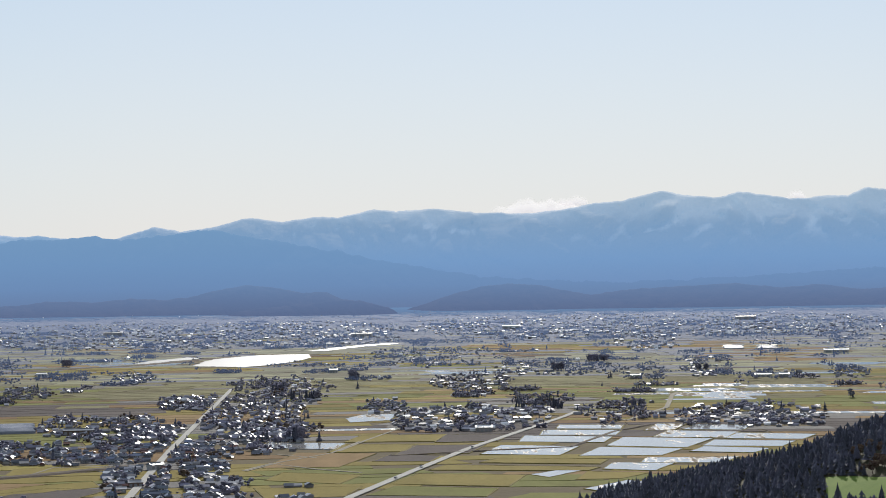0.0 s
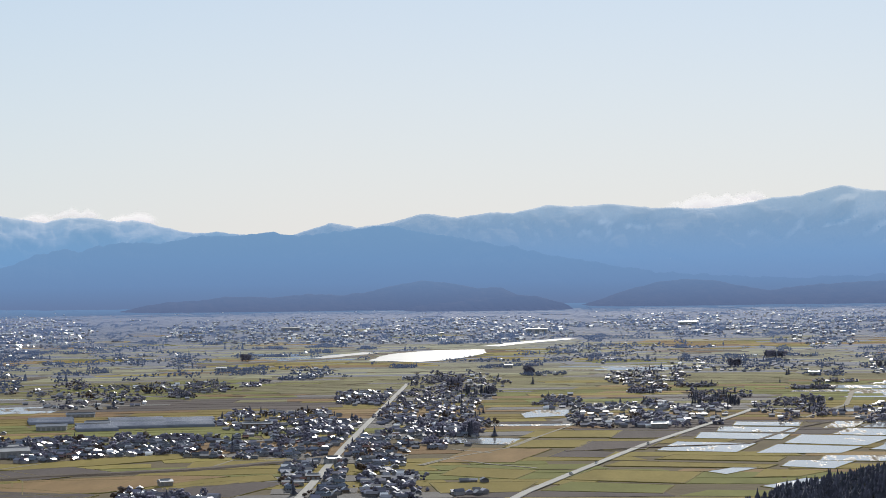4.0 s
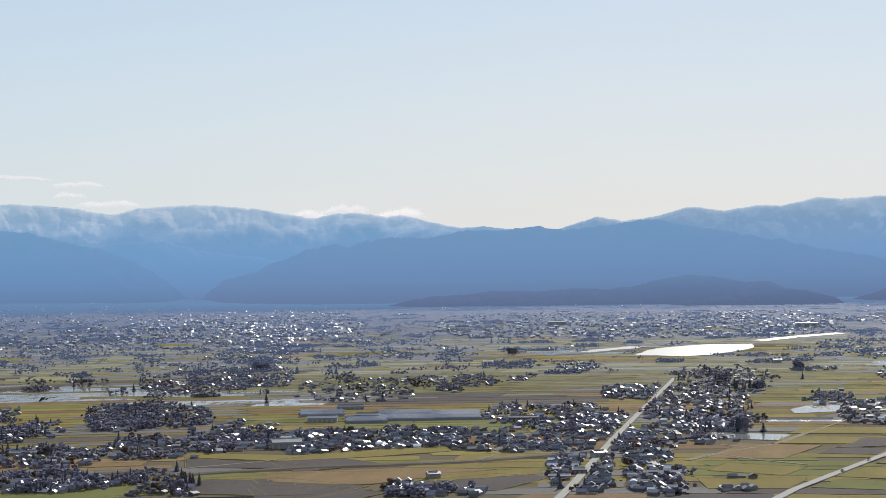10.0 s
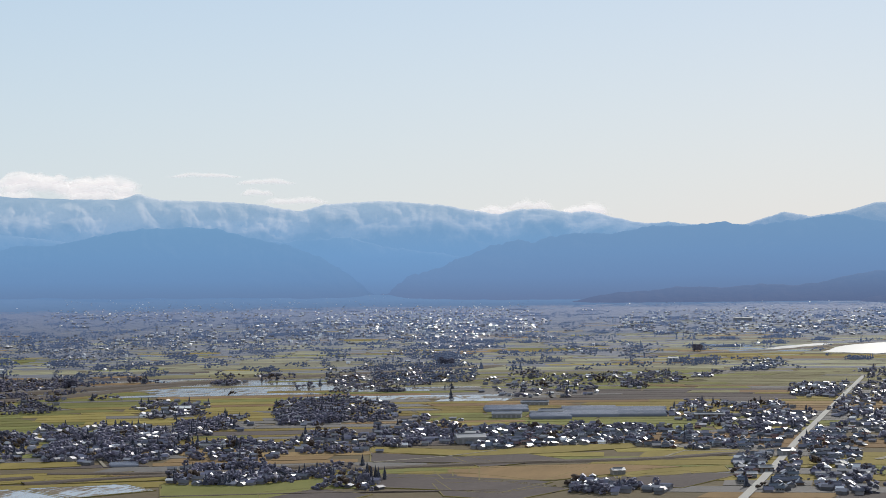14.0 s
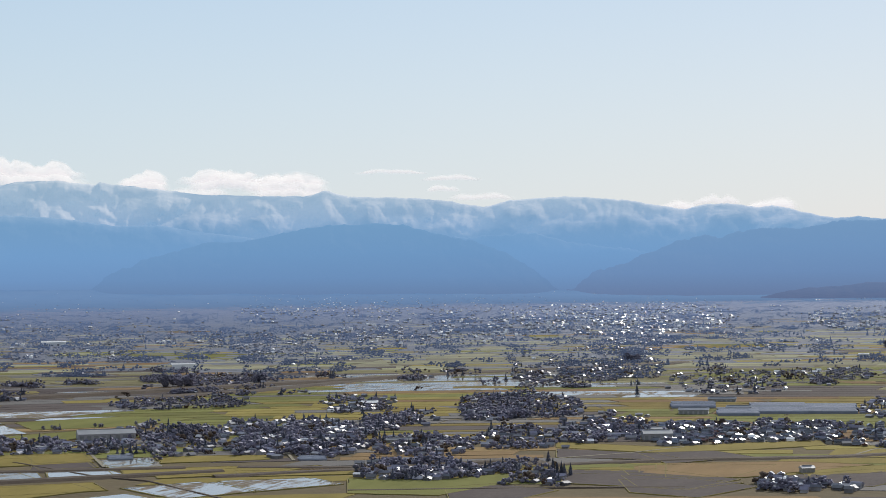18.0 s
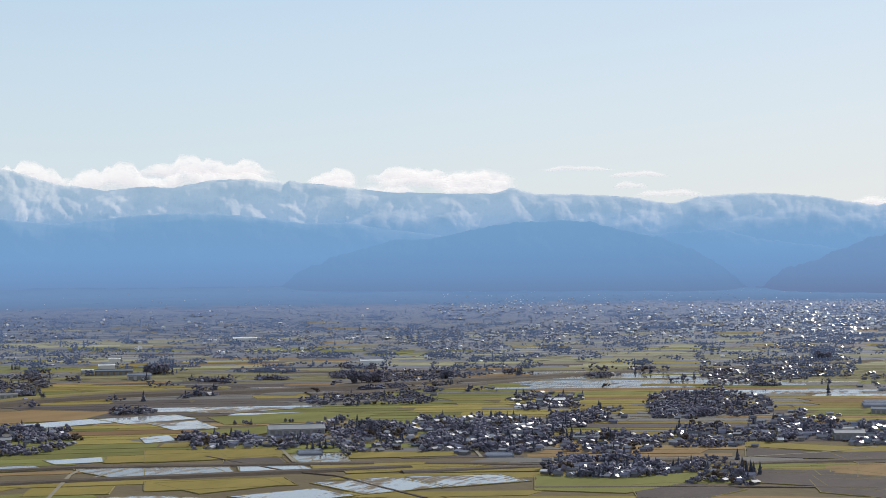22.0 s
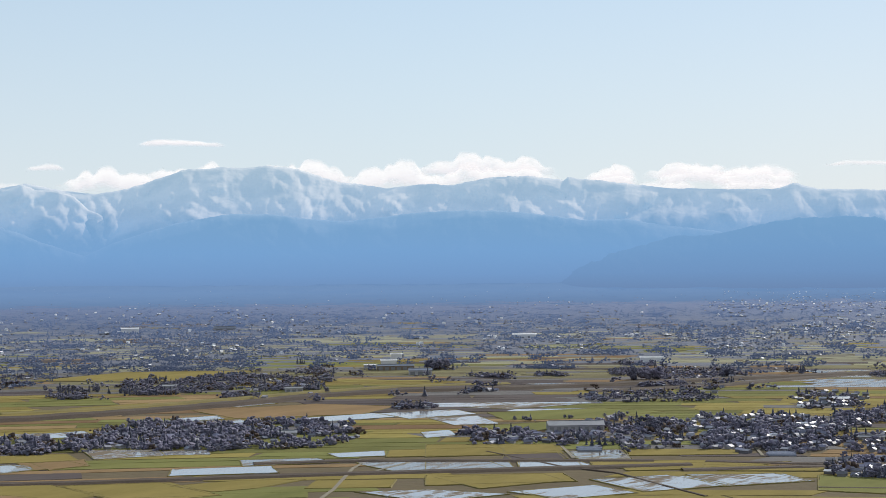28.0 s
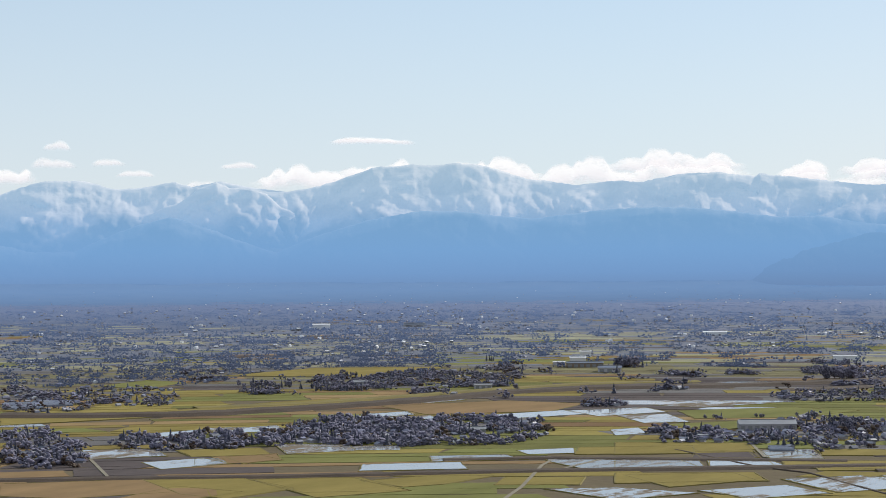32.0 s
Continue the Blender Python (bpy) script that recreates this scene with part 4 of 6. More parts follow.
village(30, 40, 23.11, 25.94, 1450, 1581)
village(20, 10, 25.68, 27.47, 1788, 1943)
village(2, 22, 25.03, 26.25, 1647, 1738)
village(45, 40, 21.38, 23.42, 1692, 1916)
village(10, 60, 44.77, 47.00, 1512, 1717)
village(22, 120, 40.14, 44.77, 1501, 1695)
village(3, 26, 35.26, 37.09, 1512, 1606)
village(12, 20, 33.44, 35.59, 1500, 1584)
village(0, 6, 34.92, 35.51, 1680, 1737)
village(0, 4, 33.73, 34.09, 1695, 1752)
village(0, 7, 32.18, 32.93, 1710, 1768)
village(30, 36, 23.04, 25.87, 1306, 1424)
village(6, 70, 44.28, 46.99, 1958, 2219)
village(16, 60, 42.01, 44.36, 1989, 2197)
village(6, 20, 40.70, 42.17, 2082, 2313)
village(0, 16, 37.23, 38.06, 2252, 2485)
village(0, 34, 31.26, 32.58, 2086, 2337)
village(20, 40, 28.78, 31.26, 1962, 2245)
village(10, 30, 29.61, 33.50, 1838, 1954)
village(25, 40, 27.29, 29.93, 2162, 2660)
village(50, 40, 32.74, 36.56, 2445, 2823)
village(40, 60, 42.00, 46.99, 2430, 2795)
village(30, 40, 37.23, 42.17, 2387, 2697)
village(50, 60, 32.24, 37.22, 2773, 3270)
village(50, 40, 28.76, 32.24, 2648, 3066)
village(80, 40, 21.35, 28.10, 2686, 3111, 0.3)
village(90, 120, 40.19, 46.98, 2835, 3618)
village(12, 50, 53.58, 55.97, 1397, 1562)
village(3, 16, 54.30, 55.97, 1571, 1636)
village(10, 90, 47.55, 52.86, 1489, 1612)
village(25, 110, 43.17, 47.87, 1489, 1691)
village(40, 15, 53.42, 55.97, 1780, 2005)
village(25, 25, 50.99, 53.90, 1829, 2042)
village(60, 110, 49.18, 55.97, 2017, 2517)
village(50, 90, 43.15, 49.84, 2136, 2537)
village(60, 80, 49.51, 55.97, 2479, 2970)
village(50, 60, 43.15, 49.51, 2536, 2944)
village(70, 70, 43.14, 55.96, 2914, 3733)
village(30, 60, 30.32, 43.14, 3000, 3714)
# lone farmsteads strewn over the plain
strew = random.Random(3)
for i in range(430):
    sa, sr = strew.uniform(-14, 57), 1780 + 1950 * strew.random() ** 0.8
    if any(v[2] - 0.6 < sa < v[3] + 0.6 and v[4] - 60 < sr < v[5] + 60 for v in VILLAGES) and strew.random() < 0.7:
        continue
    sw = strew.uniform(0.5, 1.6)
    village(strew.randint(1, 7), strew.randint(5, 16), sa, sa + sw, sr, sr + strew.uniform(16, 50), 0.1)
# the far towns at the foot of the hills
village(640, 200, -12.79, 1.10, 2994, 3749, 1.6)
village(620, 140, 1.10, 13.48, 2859, 3661, 1.6)
village(200, 90, 15.24, 20.55, 3019, 3919, 1.2)
village(220, 70, 15.48, 22.12, 2855, 3751, 1.5)
village(90, 30, 21.46, 27.51, 2663, 3382, 1.2)
village(200, 110, 21.78, 29.89, 3406, 4320, 1.2)
village(200, 110, 15.93, 29.97, 3569, 4400, 1.4)
village(40, 120, 30.57, 46.98, 3547, 4400, 0.8)
village(50, 120, 24.99, 39.65, 3635, 4400, 0.8)
village(50, 120, 42.87, 57.53, 3510, 4400, 0.8)
village(60, 100, 13, 57, 4000, 4330, 0.5)
village(50, 420, -14, 16, 3720, 4040, 0.8)
village(20, 160, 20, 57, 3300, 3600, 0.8)


def hill_patch(p):
    r = p.length
    return r < 1300 and ground_z(p.x, p.y) > RISE * r + 1.0


def road_near(p, gap):
    for P, w in ROADS:
        for a, b in zip(P, P[1:]):
            if p.y < min(a.y, b.y) - 60 or p.y > max(a.y, b.y) + 60 or p.x < min(a.x, b.x) - 60 or p.x > max(a.x, b.x) + 60:
                continue
            d = b - a
            t = max(0.0, min(1.0, (p - a).dot(d) / max(d.length_squared, 1e-6)))
            if (p - a - d * t).length < w * 0.5 * shrink(p.length) + gap:
                return True
    return False


POND = [flat(*c) for c in ((7.47, 2495), (7.06, 2660), (5.25, 2742), (3.90, 2738), (3.90, 2622), (5.09, 2499))]


BOUNDS = [(min(q.x for q in f), max(q.x for q in f), min(q.y for q in f), max(q.y for q in f), f) for f in FIELDS + [POND]]


def taken(p):
    return any(x0 < p.x < x1 and y0 < p.y < y1 and inside(p, f) for x0, x1, y0, y1, f in BOUNDS)


# ---- the patchwork of smaller plots ----
def woody(az, r):
    """How thickly trees and gardens lie over the far plain: long clumps side by side, denser outwards."""
    el = math.degrees(RISE - EYE / r)
    lie = noise.noise(Vector((az / 1.1, el / 0.13, 5))) + 0.6 * noise.noise(Vector((az / 0.4, el / 0.06, 9)))
    return lie - 0.5 + 0.55 * max(0.0, min(1.0, (r - 1900) / 900)) - (0.25 if az < 12 and r < 2900 else 0.0)


def plots():
    rnd = random.Random(5)
    looks = {k: ([], []) for k in ("gold", "green", "brown", "dark", "wet", "flooded", "yard", "far", "outer", "dry", "outfield", "outyard")}
    r = 1190.0
    while r < 4340:
        k = shrink(r)
        dr = rnd.uniform(15, 36) * max(k, 0.3)
        az = -14.5 - rnd.random()
        while az < 57.5:
            w = math.degrees(rnd.uniform(60, 210) * max(k, 0.3) / r)
            c = flat(az + w / 2, r + dr / 2)
            wave = noise.noise(Vector((c.x, c.y, 0)) / 260)
            lie = 1.2 * wave + 0.9 * noise.noise(Vector((c.x, c.y, 40)) / 90) + rnd.gauss(0, 0.08)
            kind = "dark" if lie < -0.45 else "brown" if lie < -0.14 else "gold" if lie < 0.28 else "green"
            if rnd.random() < 0.05:
                kind = rnd.choice(("wet", "dark", "brown"))
            # dulled fields take over with distance, as haze would mute them
            if r > 1850 and 0.5 + 0.9 * noise.noise(Vector((c.x, c.y, 80)) / 200) + rnd.gauss(0, 0.12) < min(0.68, (r - 1750) / 700):
                kind = "dry"
            for zl, ch, a0, a1, r0, r1 in LOOK_ZONES:
                if a0 < az + w / 2 < a1 and r0 < r + dr / 2 < r1 and rnd.random() < ch:
                    kind = zl
            for h, t, a0, a1, r0, r1, pale in VILLAGES:
                if a0 < az + w / 2 < a1 and r0 < r + dr / 2 < r1 and h + t > 15 and rnd.random() < 0.35:
                    kind = "yard"
            if r > 1900 and kind not in ("wet", "flooded") and woody(az + w / 2, r + dr / 2) > 0.02:
                kind = "yard"
            # farther plots switch to the materials with painted haze glow
            if r > 2900 and rnd.random() < (r - 2550) / 800:
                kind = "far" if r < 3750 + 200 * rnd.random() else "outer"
            if r > 2250:
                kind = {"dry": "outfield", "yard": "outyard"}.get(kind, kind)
            gap = math.degrees(1.3 * k / r)
            skew = rnd.uniform(-0.12, 0.12) * w
            corners = [(az + gap, r), (az + w - gap, r), (az + w - gap + skew, r + dr - 2.2 * k), (az + gap + skew, r + dr - 2.2 * k)]
            az += w
            if hill_patch(c) or taken(c):
                continue
            if r < 1440 and kind in FIELD_LOOK:
                patch("rice_paddy", FIELD_LOOK[kind][1], "field", corners, FIELD_LOOK[kind][0], 0.3)
                continue
            vs, fs = looks[kind]
            o = len(vs)
            for up in (0.3, -0.3):
                for q in corners:
                    p = flat(*q)
                    vs.append((p.x, p.y, ground_z(p.x, p.y) + up))
            fs += [(o, o + 1, o + 2, o + 3)] + [(o + i, o + (i + 1) % 4, o + 4 + (i + 1) % 4, o + 4 + i) for i in range(4)]
        r += dr
    mats = {"gold": M_stubble, "green": M_green, "brown": M_brown, "dark": M_plow, "wet": M_wet, "flooded": M_water, "yard": M_yard, "far": M_farland, "outer": M_outer, "dry": M_dulled, "outfield": M_outfield, "outyard": M_outyard}
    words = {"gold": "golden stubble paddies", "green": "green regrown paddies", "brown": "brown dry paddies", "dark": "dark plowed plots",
             "wet": "muddy wet paddies", "flooded": "flooded paddies shining in the sun", "yard": "dark garden plots between houses", "far": "dim woods and gardens with a blue-grey haze glow", "outer": "woods and plots with a painted blue haze glow", "dry": "olive fields dulled in place of haze", "outfield": "pale fields with a painted thin haze glow", "outyard": "dim gardens with a painted thin haze glow"}
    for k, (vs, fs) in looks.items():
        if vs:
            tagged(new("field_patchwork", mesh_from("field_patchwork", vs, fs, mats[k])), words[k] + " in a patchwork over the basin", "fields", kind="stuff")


plots()


# ---- houses ----
O_wall = [mat("plaster_wall", (0.27, 0.255, 0.235), (0.38, 0.36, 0.33), 5, rnd=0.3), mat("timber_wall", (0.13, 0.10, 0.075), (0.2, 0.15, 0.11), 4, rnd=0.3),
          mat("siding_wall", (0.3, 0.3, 0.31), (0.42, 0.41, 0.41), 5, rnd=0.25)]
O_roof = [mat("glazed_roof_tile", (0.075, 0.084, 0.11), (0.12, 0.13, 0.16), 3, rough=0.24, spec=0.4, rnd=0.4, bump=0.1),
          mat("red_iron_roof", (0.12, 0.045, 0.035), (0.17, 0.07, 0.05), 3, rough=0.33, spec=0.5, rnd=0.4),
          mat("blue_iron_roof", (0.07, 0.10, 0.16), (0.11, 0.14, 0.2), 3, rough=0.28, spec=0.6, rnd=0.4),
          mat("silver_iron_roof", (0.32, 0.33, 0.35), (0.45, 0.45, 0.46), 3, rough=0.42, spec=0.6, rnd=0.3, metal=0.3)]
O_glass = mat("window_glass", (0.02, 0.025, 0.03), (0.03, 0.035, 0.04), 2, rough=0.08, spec=0.6)
O_trim = mat("grey_trim", (0.2, 0.2, 0.2), None, 2)


def box(bm, x0, x1, y0, y1, z0, z1):
    v = [bm.verts.new(p) for p in ((x0, y0, z0), (x1, y0, z0), (x1, y1, z0), (x0, y1, z0), (x0, y0, z1), (x1, y0, z1), (x1, y1, z1), (x0, y1, z1))]
    for f in ((3, 2, 1, 0), (4, 5, 6, 7), (0, 1, 5, 4), (1, 2, 6, 5), (2, 3, 7, 6), (3, 0, 4, 7)):
        bm.faces.new([v[i] for i in f])


def prism(bm, x0, x1, y0, y1, z0, rise, hip=0.0, thick=0.25):
    """A gabled or hipped roof with a thick edge, ridge along x."""
    m = (y0 + y1) / 2
    pts = [(x0, y0, z0), (x1, y0, z0), (x1, y1, z0), (x0, y1, z0), (x0 + hip, m, z0 + rise), (x1 - hip, m, z0 + rise)]
    top = [bm.verts.new((x, y, z + thick)) for x, y, z in pts]
    low = [bm.verts.new(p) for p in pts[:4]]
    for f in ((0, 1, 5, 4), (2, 3, 4, 5), (1, 2, 5), (3, 0, 4)):
        bm.faces.new([top[i] for i in f])
    for i in range(4):
        j = (i + 1) % 4
        bm.faces.new((low[i], low[j], top[j], top[i]))
    bm.faces.new(low[::-1])


def gable(bm, x0, x1, y0, y1, z0, rise):
    """The wall under a gabled roof."""
    m = (y0 + y1) / 2
    v = [bm.verts.new(p) for p in ((x0, y0, 0), (x1, y0, 0), (x1, y1, 0), (x0, y1, 0), (x0, y0, z0), (x1, y0, z0), (x1, y1, z0), (x0, y1, z0), (x0, m, z0 + rise), (x1, m, z0 + rise))]
    for f in ((0, 1, 5, 4), (1, 2, 6, 9, 5), (2, 3, 7, 6), (3, 0, 4, 8, 7), (3, 2, 1, 0)):
        bm.faces.new([v[i] for i in f])


def part(name, bm, material, parent, label=""):
    me = bpy.data.meshes.new(name)
    bm.to_mesh(me)
    bm.free()
    me.materials.append(material)
    ob = new(name, me)
    ob.parent = parent
    if label:
        ob["label"] = label
    return ob


def house(L, D, h, rise, roof, wall, label, storey=False, porch=True, hip=0.0):
    """A farmhouse: walls, roof with ridge cap, lower eave roof, windows and door."""
    h, rise = h * 0.85, rise * 1.35
    root = tagged(new("house"), label, "house", group="village houses")
    bm = bmesh.new()
    gable(bm, -L / 2, L / 2, -D / 2, D / 2, h, rise * 0.9 if not hip else 0.01)
    part("wall", bm, wall, root)
    bm = bmesh.new()
    prism(bm, -L / 2 - 0.6, L / 2 + 0.6, -D / 2 - 0.7, D / 2 + 0.7, h - 0.15, rise, hip)
    rf = part("roof", bm, roof, root)
    bm = bmesh.new()
    box(bm, -L / 2 - 0.5 + hip, L / 2 + 0.5 - hip, -0.22, 0.22, h + rise + 0.02, h + rise + 0.4)
    part("ridge_cap", bm, roof, rf)
    if porch:
        bm = bmesh.new()
        v = [bm.verts.new(p) for p in ((-L / 2, -D / 2 - 2.1, 2.1), (L / 2 - 1, -D / 2 - 2.1, 2.1), (L / 2 - 1, -D / 2, 2.8), (-L / 2, -D / 2, 2.8),
                                       (-L / 2, -D / 2 - 2.1, 2.3), (L / 2 - 1, -D / 2 - 2.1, 2.3), (L / 2 - 1, -D / 2, 3.0), (-L / 2, -D / 2, 3.0))]
        for f in ((3, 2, 1, 0), (4, 5, 6, 7), (0, 1, 5, 4), (1, 2, 6, 5), (2, 3, 7, 6), (3, 0, 4, 7)):
            bm.faces.new([v[i] for i in f])
        part("porch_roof", bm, roof, root)
    for sx in (-0.28, 0.05, 0.33):
        for sy in (-1, 1):
            bm = bmesh.new()
            y = sy * (D / 2 + 0.02)
            box(bm, sx * L - 0.8, sx * L + 0.8, min(y, y + sy * 0.08), max(y, y + sy * 0.08), h * 0.62 - 0.4, h * 0.62 + 0.8)
            part("window", bm, O_glass, root)
    bm = bmesh.new()
    box(bm, -L * 0.12 - 0.55, -L * 0.12 + 0.55, -D / 2 - 0.1, -D / 2 - 0.02, 0, 2)
    part("door", bm, O_trim, root)
    return root


DESIGNS = [house(9.5, 6.5, 3.8, 1.5, O_roof[0], O_wall[0], "farmhouse with a dark glazed tile roof among gardens"),
           house(8.0, 6.0, 4.6, 1.5, O_roof[2], O_wall[2], "house with a blue-grey iron roof and pale siding", porch=False),
           house(10.5, 6.8, 3.4, 1.9, O_roof[0], O_wall[1], "old timber farmhouse under a steep dark roof", hip=1.6),
           house(7.5, 5.5, 3.2, 1.2, O_roof[1], O_wall[1], "barn with a red-brown iron roof and timber walls", porch=False),
           house(8.5, 6.5, 4.8, 1.3, O_roof[3], O_wall[0], "house with a silver iron roof shining in the sun"),
           house(9.0, 7.0, 4.4, 1.7, O_roof[0], O_wall[2], "two-storey house with pale siding and dark roof", hip=2.2)]


def leafy(seed, n, size, spread, tall, flatten=0.8):
    """A crown of many small uneven clumps with gaps between them."""
    rnd = random.Random(seed)
    bm = bmesh.new()
    for i in range(n):
        u, a = rnd.random(), rnd.uniform(0, 6.283)
        zz = rnd.uniform(0.28, 1.0)
        rad = spread * (math.sin(math.pi * min(1, (zz - 0.2) * 1.15)) * 0.85 + 0.15) * math.sqrt(u)
        c = Vector((rad * math.cos(a), rad * math.sin(a), tall * zz))
        s = size * rnd.uniform(0.55, 1.2)
        m = Matrix.Translation(c) @ Euler((rnd.random() * 6, rnd.random() * 6, rnd.random() * 6)).to_matrix().to_4x4() @ Matrix.Diagonal((s, s * rnd.uniform(0.6, 1), s * flatten, 1))
        bmesh.ops.create_icosphere(bm, subdivisions=1, radius=1, matrix=m)
    return bm


def conifer(seed, tall, width, tiers=9, pts=9):
    """A cedar crown: ragged drooping tiers that narrow to a tip."""
    rnd = random.Random(seed)
    bm = bmesh.new()
    for t in range(tiers):
        f = t / tiers
        z = tall * (0.12 + 0.8 * f)
        r = width * (1 - f) ** 0.8 * rnd.uniform(0.8, 1.15) + 0.15
        tip = bm.verts.new((rnd.uniform(-.1, .1), rnd.uniform(-.1, .1), z + tall * 0.2))
        ring = []
        for i in range(pts * 2):
            a = 6.2832 * i / (pts * 2) + t
            q = r * (rnd.uniform(0.85, 1.1) if i % 2 else rnd.uniform(0.5, 0.7))
            ring.append(bm.verts.new((q * math.cos(a), q * math.sin(a), z - tall * 0.03 * (2 if i % 2 else 0) + rnd.uniform(-.2, .2))))
        for i in range(pts * 2):
            bm.faces.new((tip, ring[i], ring[(i + 1) % (pts * 2)]))
        bm.faces.new(ring[::-1])
    return bm


def trunk(tall, r0):
    bm = bmesh.new()
    bmesh.ops.create_cone(bm, cap_ends=True, segments=7, radius1=r0, radius2=r0 * 0.4, depth=tall, matrix=Matrix.Translation((0, 0, tall / 2)))
    for i in range(3):
        a = i * 2.1
        bmesh.ops.create_cone(bm, cap_ends=False, segments=5, radius1=r0 * 0.4, radius2=r0 * 0.12, depth=tall * 0.6,
                              matrix=Matrix.Translation((0.2 * tall * math.cos(a), 0.2 * tall * math.sin(a), tall * 0.85)) @ Euler((0, 0.6, a)).to_matrix().to_4x4())
    return bm


# garden leaves carry the same violet haze tint in their base
O_leaf = mat("garden_foliage", (0.092, 0.09, 0.12), (0.142, 0.136, 0.176), 3, rnd=0.4, spec=0.15, sheen=0.3)
O_rust = mat("rust_foliage", (0.08, 0.055, 0.04), (0.13, 0.09, 0.065), 3, rnd=0.4, spec=0.15)
O_cedar = mat("cedar_foliage", (0.045, 0.048, 0.066), (0.076, 0.08, 0.104), 3, rnd=0.4, spec=0.15, sheen=0.3)


def tree(seed, tall, kind_of):
    cone = kind_of == "cedar"
    words = {"cedar": "tall dark green cedar beside the village", "leaf": "dense dark evergreen tree in a garden", "rust": "rusty brown autumn tree in a garden"}
    root = tagged(new("tree"), words[kind_of], "tree", group="village trees")
    part("trunk", trunk(tall * (0.3 if cone else 0.45), 0.035 * tall), M_bark, root)
    if cone:
        part("crown", conifer(seed, tall, tall * 0.2), O_cedar, root)
    else:
        part("crown", leafy(seed, 46, tall * 0.13, tall * 0.42, tall * 0.95), O_leaf if kind_of == "leaf" else O_rust, root)
    return root


TREES = [tree(1, 6.0, "leaf"), tree(2, 5.0, "leaf"), tree(3, 7.5, "cedar"), tree(4, 6.5, "leaf"), tree(5, 9.0, "cedar"), tree(6, 4.5, "rust")]


class Heap:
    """Gathers many small pieces into one mesh."""

    def __init__(self):
        self.v, self.f, self.m = [], [], []

    def add(self, pts, faces, mat_of):
        o = len(self.v)
        self.v += pts
        self.f += [tuple(o + i for i in f) for f in faces]
        self.m += [mat_of] * len(faces) if isinstance(mat_of, int) else mat_of

    def link(self, name, mats, label, cat):
        if not self.v:
            return None
        me = mesh_from(name, self.v, self.f, mats)
        me.polygons.foreach_set("material_index", self.m)
        return tagged(new(name, me), label, cat, kind="stuff")


def small_house(heap, p, yaw, k, rnd, pale):
    k *= 1 + 0.6 * max(0.0, min(1.0, (p.length - 2600) / 700))
    kind = rnd.choices((1, 2, 3), (4.5, 4, 0.05 + pale * (2.2 if p.length < 2300 else 3.6)))[0]
    # white houses grow outwards to read as sun glints
    if kind == 3:
        k *= 1 + 0.5 * max(0.0, min(1.0, (p.length - 2000) / 900))
    far = max(0.0, min(1.0, (p.length - 1700) / 900))
    L, D, h, rise = rnd.uniform(4.2, 7.4) * k * (1 - 0.22 * far), rnd.uniform(3.8, 5.6) * k, rnd.uniform(1.8, 2.9) * k * (1 + 0.3 * far), rnd.uniform(0.9, 1.7) * k
    z0 = ground_z(p.x, p.y) - 0.2
    c, s = math.cos(yaw), math.sin(yaw)
    o = 0.5 * k
    loc = [(-L / 2, -D / 2, 0), (L / 2, -D / 2, 0), (L / 2, D / 2, 0), (-L / 2, D / 2, 0), (-L / 2, -D / 2, h), (L / 2, -D / 2, h), (L / 2, D / 2, h), (-L / 2, D / 2, h), (-L / 2, 0, h + rise), (L / 2, 0, h + rise)]
    pts = [(p.x + x * c - y * s, p.y + x * s + y * c, z0 + z) for x, y, z in loc]
    heap.add(pts, [(0, 1, 5, 4), (1, 2, 6, 9, 5), (2, 3, 7, 6), (3, 0, 4, 8, 7)], 3 if kind == 3 and rnd.random() < 0.5 else 0)
    q = 0.15 * k
    loc = [(-L / 2 - o, -D / 2 - o, h - q), (L / 2 + o, -D / 2 - o, h - q), (L / 2 + o, D / 2 + o, h - q), (-L / 2 - o, D / 2 + o, h - q), (-L / 2 - o, 0, h + rise + q), (L / 2 + o, 0, h + rise + q)]
    pts = [(p.x + x * c - y * s, p.y + x * s + y * c, z0 + z) for x, y, z in loc]
    heap.add(pts, [(0, 1, 5, 4), (2, 3, 4, 5), (1, 2, 5), (3, 0, 4), (3, 2, 1, 0)], kind)


ICO = bmesh.new()
bmesh.ops.create_icosphere(ICO, subdivisions=1, radius=1)
ICO_V, ICO_F = [v.co.copy() for v in ICO.verts], [[v.index for v in f.verts] for f in ICO.faces]
ICO.free()


KNOB_V = [Vector((0, 0, 1))] + [Vector((math.cos(1.2566 * i), math.sin(1.2566 * i), 0.25 - 0.3 * (i % 2))) for i in range(5)] + [Vector((0, 0, -0.9))]
KNOB_F = [(0, 1 + i, 1 + (i + 1) % 5) for i in range(5)] + [(6, 1 + (i + 1) % 5, 1 + i) for i in range(5)]


